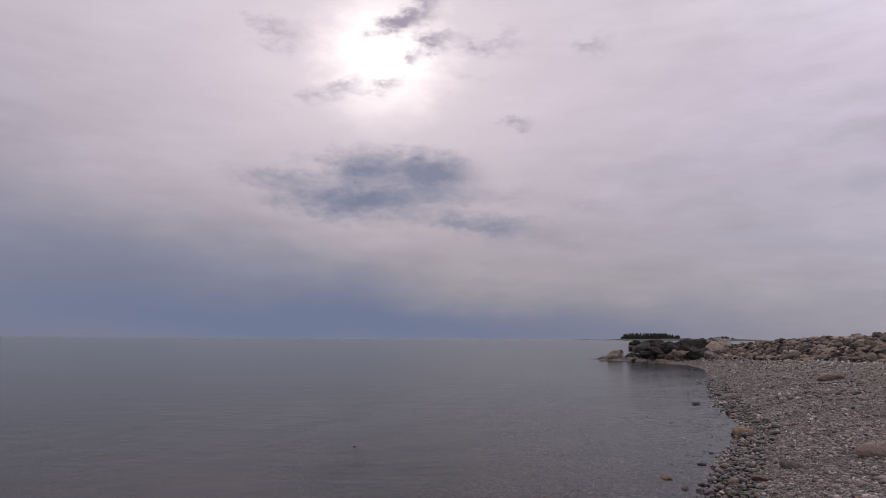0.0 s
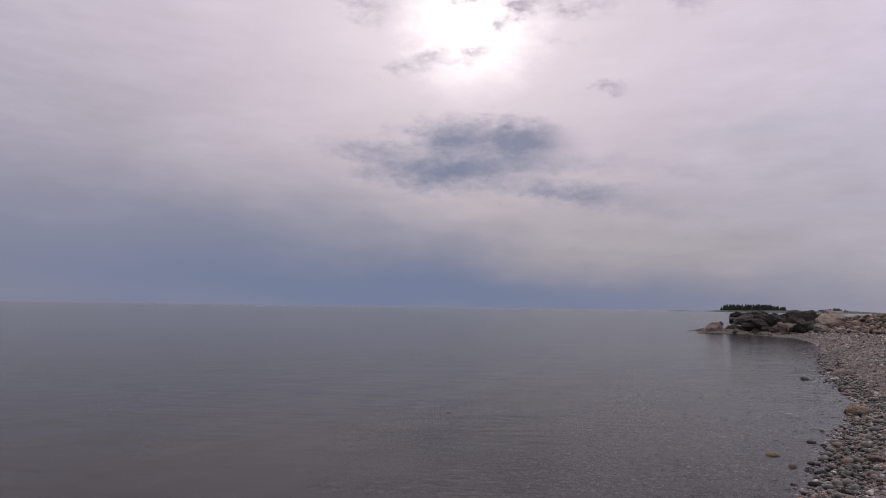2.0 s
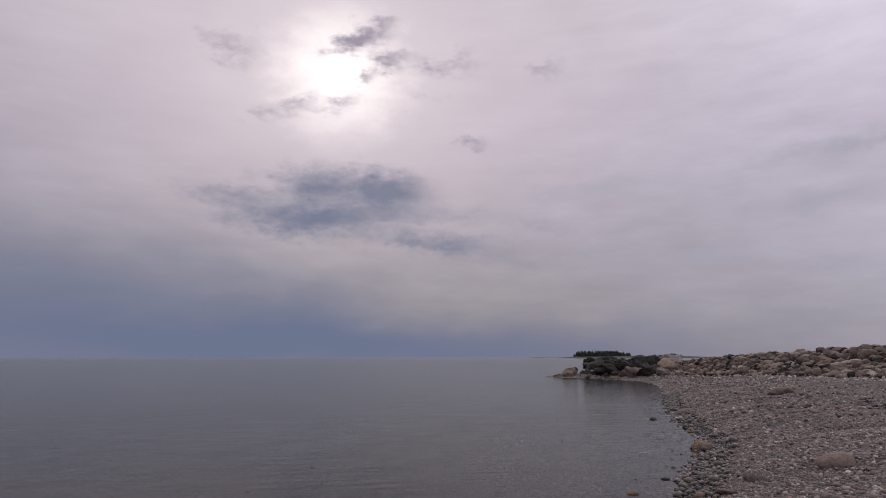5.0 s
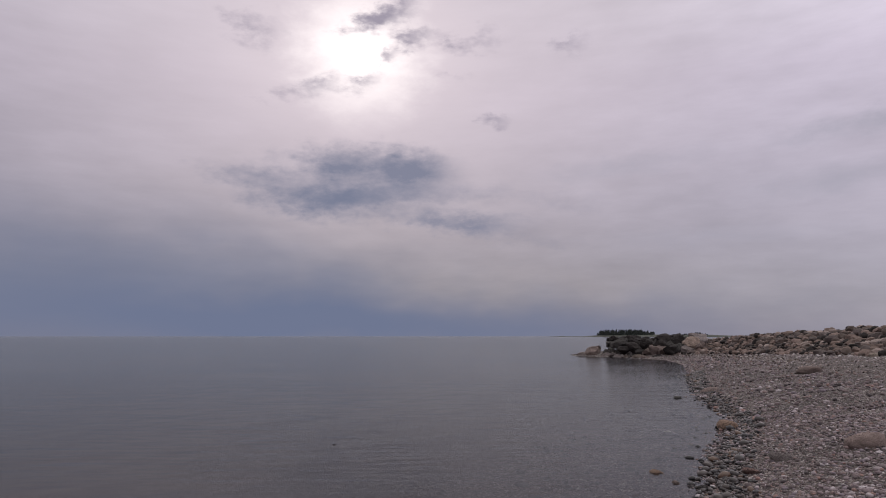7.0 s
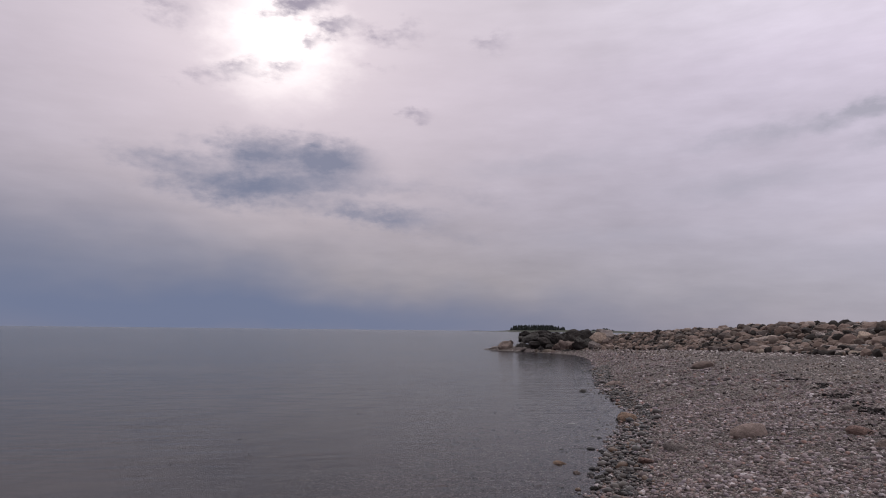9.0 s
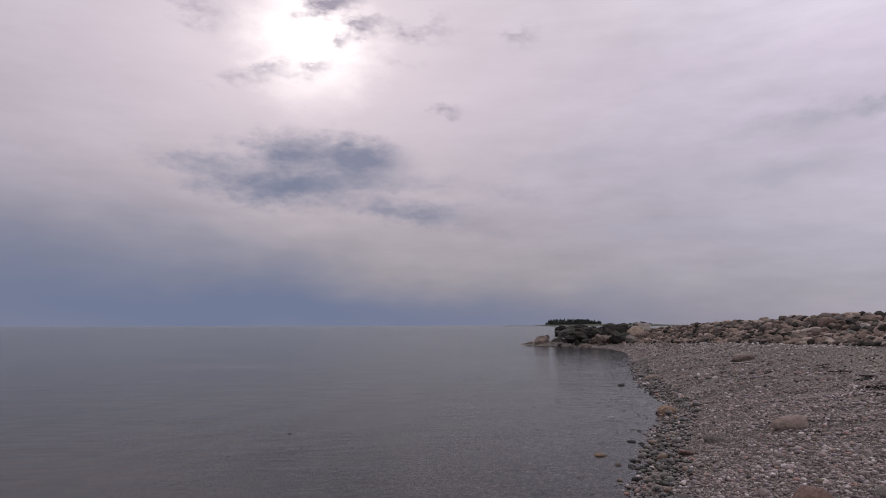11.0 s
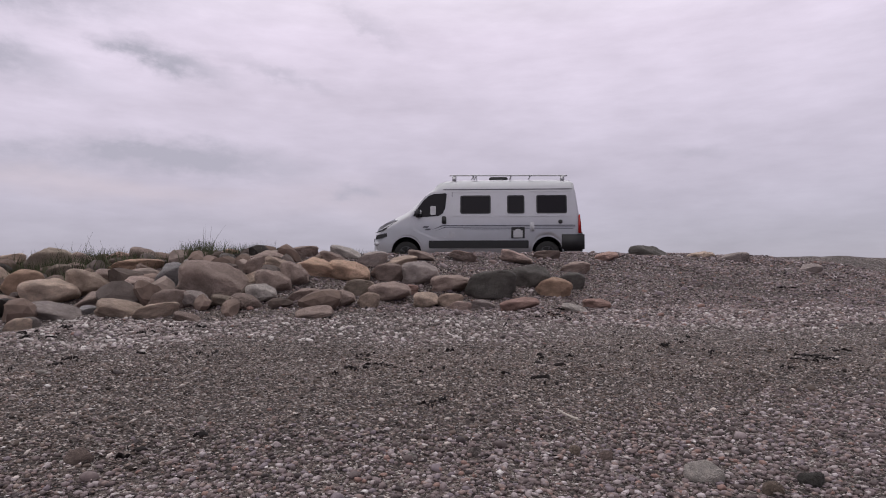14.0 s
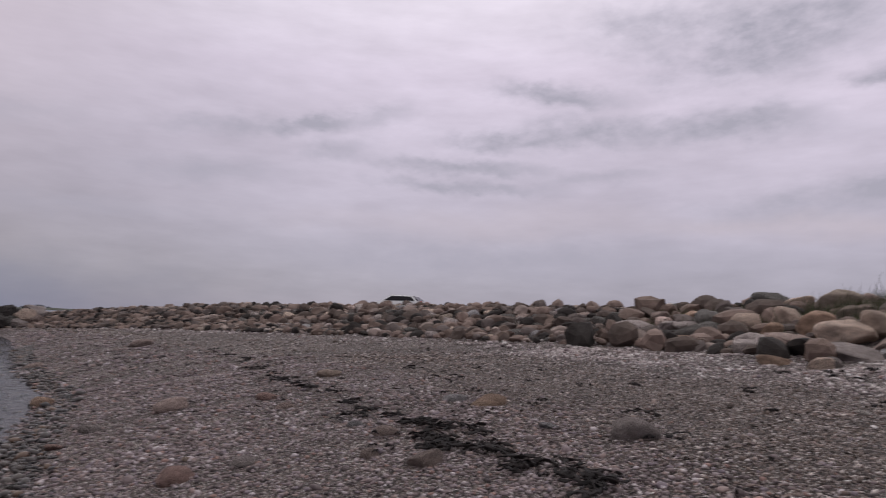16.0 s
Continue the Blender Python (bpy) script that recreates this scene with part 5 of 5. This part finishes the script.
# ---- parked car behind the bank ----
def parked_car(a, r, turn, label):
    car = new("parked_car")
    bm = bmesh.new()
    prof = [(-2.1, 0.35), (-2.15, 0.8), (-1.9, 1.0), (-1.75, 1.05), (-1.35, 1.45), (0.3, 1.5), (1.0, 1.05), (1.9, 0.9), (2.1, 0.65), (2.1, 0.35)]
    left = [bm.verts.new((x, -0.88 + 0.13 * (z > 1.2), z)) for x, z in prof]
    right = [bm.verts.new((x, 0.88 - 0.13 * (z > 1.2), z)) for x, z in prof]
    bm.faces.new(left)
    bm.faces.new(right[::-1])
    for i in range(len(prof)):
        bm.faces.new((left[i], right[i], right[(i + 1) % len(prof)], left[(i + 1) % len(prof)]))
    bmesh.ops.recalc_face_normals(bm, faces=bm.faces[:])
    bmesh.ops.bevel(bm, geom=bm.edges[:], offset=0.05, segments=2, affect="EDGES")
    part("body", bm, CAR_WHITE, car, "white painted body")
    for sy in (-1, 1):
        bm = slab_bm([(-1.65, 1.06), (0.85, 1.06), (0.25, 1.42), (-1.3, 1.38)], lambda z: -0.885 + 0.10 * (z > 1.2), 0.02)
        if sy > 0:
            bmesh.ops.scale(bm, vec=(1, -1, 1), verts=bm.verts[:])
            bmesh.ops.reverse_faces(bm, faces=bm.faces[:])
        part("side_window", bm, DARK_GLASS, car, smooth=False)
        for cx in (-1.3, 1.3):
            wh = part("wheel", lathe_bm([(0.18, -0.09), (0.31, -0.08), (0.31, 0.08), (0.18, 0.09)], 18), RUBBER, car)
            wh.location = (cx, sy * 0.8, 0.31)
    for x0, x1, z0, z1 in ((-1.8, -1.36, 1.08, 1.42), (0.36, 0.98, 1.42, 1.09)):
        bm = bmesh.new()
        s0 = 0.05 if x0 > 0 else -0.05
        v_ = [bm.verts.new(q_) for q_ in ((x0 + s0, -0.7, z0), (x0 + s0, 0.7, z0), (x1 + s0, 0.66, z1), (x1 + s0, -0.66, z1))]
        u2 = [bm.verts.new(q_.co - Vector((s0, 0, 0.02))) for q_ in v_]
        bm.faces.new(v_)
        for i in range(4):
            bm.faces.new((v_[i], v_[(i + 1) % 4], u2[(i + 1) % 4], u2[i]))
        bmesh.ops.recalc_face_normals(bm, faces=bm.faces[:])
        part("windscreen", bm, DARK_GLASS, car, smooth=False)
    for sy in (-1, 1):
        part("tail_lamp", box_bm(-2.19, -2.02, sy * 0.74 - 0.15, sy * 0.74 + 0.15, 0.86, 1.04, 0.02), LAMP_RED, car, "red tail lamp")
    cx, cy = r * math.sin(radians(a)), r * math.cos(radians(a))
    car.matrix_basis = pose(cx, cy, ground_z(cx, cy), 0, 0, turn)
    return tagged(car, label, "car")


parked_car(51.4, 50.0, 108, "small white car standing far behind the boulder bank")


# ---- wooded island across the water ----
def far_island():
    ir = np.random.RandomState(3)
    D = 1250.0

    def at(a, d=D):
        return D / D * d * math.sin(radians(a)), d * math.cos(radians(a))

    co, fc = [], []
    steps = 60
    for i in range(steps + 1):
        a = 11.6 + (27 - 11.6) * i / steps
        hgt = float(np.interp(a, (11.6, 12.5, 14.5, 16, 20.6, 22, 24.6, 27), (0.3, 1.2, 1.0, 3.5, 4.5, 3.0, 4.0, 1.0))) + ir.uniform(-0.3, 0.3)
        for d, z in ((D - 12, -1.0), (D - 6, hgt * 0.6), (D + 20, hgt), (D + 60, -1.0)):
            x, y = at(a, d)
            co.append((x, y, z))
    for i in range(steps):
        for j in range(3):
            k0 = i * 4 + j
            fc.append((k0, k0 + 1, k0 + 5, k0 + 4))
    tagged(new("island_shore", mesh_from("island_shore", co, fc, ISLE)), "low dark island shore on the horizon", "island", kind="structure")
    xy, size = [], []
    for i in range(420):
        a = ir.uniform(15.6, 20.3) if i < 330 else ir.uniform(22.4, 24.4)
        xy.append(at(a, D + ir.uniform(2, 24)))
        top = float(np.interp(a, (15.6, 16.0, 17, 19.3, 20.3, 22.4, 23.6, 24.4), (4, 9.5, 10, 9.5, 6, 2.5, 5.5, 3)))
        size.append(top * ir.uniform(0.5, 1.22))
    co, fc = [], []
    for (x, y), top in zip(xy, size):
        # a spiky crown in uneven whorls
        z0 = 2.5
        for lvl in range(4):
            zz = z0 + top * (0.15 + 0.2 * lvl)
            rad = top * (0.30 - 0.055 * lvl) * ir.uniform(0.8, 1.2)
            b0 = len(co)
            n = 6
            for s in range(n):
                q_ = rad * ir.uniform(0.6, 1.2)
                co.append((x + q_ * math.cos(6.28 * s / n), y + q_ * math.sin(6.28 * s / n), zz - top * 0.06 * ir.uniform(0, 1.5)))
            co.append((x, y, zz + top * 0.28))
            co.append((x, y, zz - top * 0.1))
            for s in range(n):
                fc.append((b0 + s, b0 + (s + 1) % n, b0 + n))
                fc.append((b0 + (s + 1) % n, b0 + s, b0 + n + 1))
    tagged(new("island_wood", mesh_from("island_wood", co, fc, TREE_GREEN, False)), "dark conifer wood on the distant island", "trees", kind="stuff")


far_island()


# ---- driftwood ----
def twig(x, y, turn):
    z = ground_z(x, y) + 0.03
    bm = tube_bm([(-0.07, 0, 0.0), (-0.03, 0.006, 0.006), (0.03, -0.004, 0.012), (0.08, 0.008, 0.03)], 0.008, 7)
    me = bpy.data.meshes.new("driftwood_stick")
    bm.to_mesh(me)
    bm.free()
    me.materials.append(BLEACHED)
    ob = new("driftwood_stick", me)
    ob.matrix_basis = pose(x, y, z, 0, -8, turn)
    return tagged(ob, "pale bleached driftwood stick lying on the shingle", "driftwood")


BLEACHED = plain("bleached_wood", (0.55, 0.5, 0.44), 0.8, vary=0.2, scale=30)
twig(3.82, -3.03, 30)
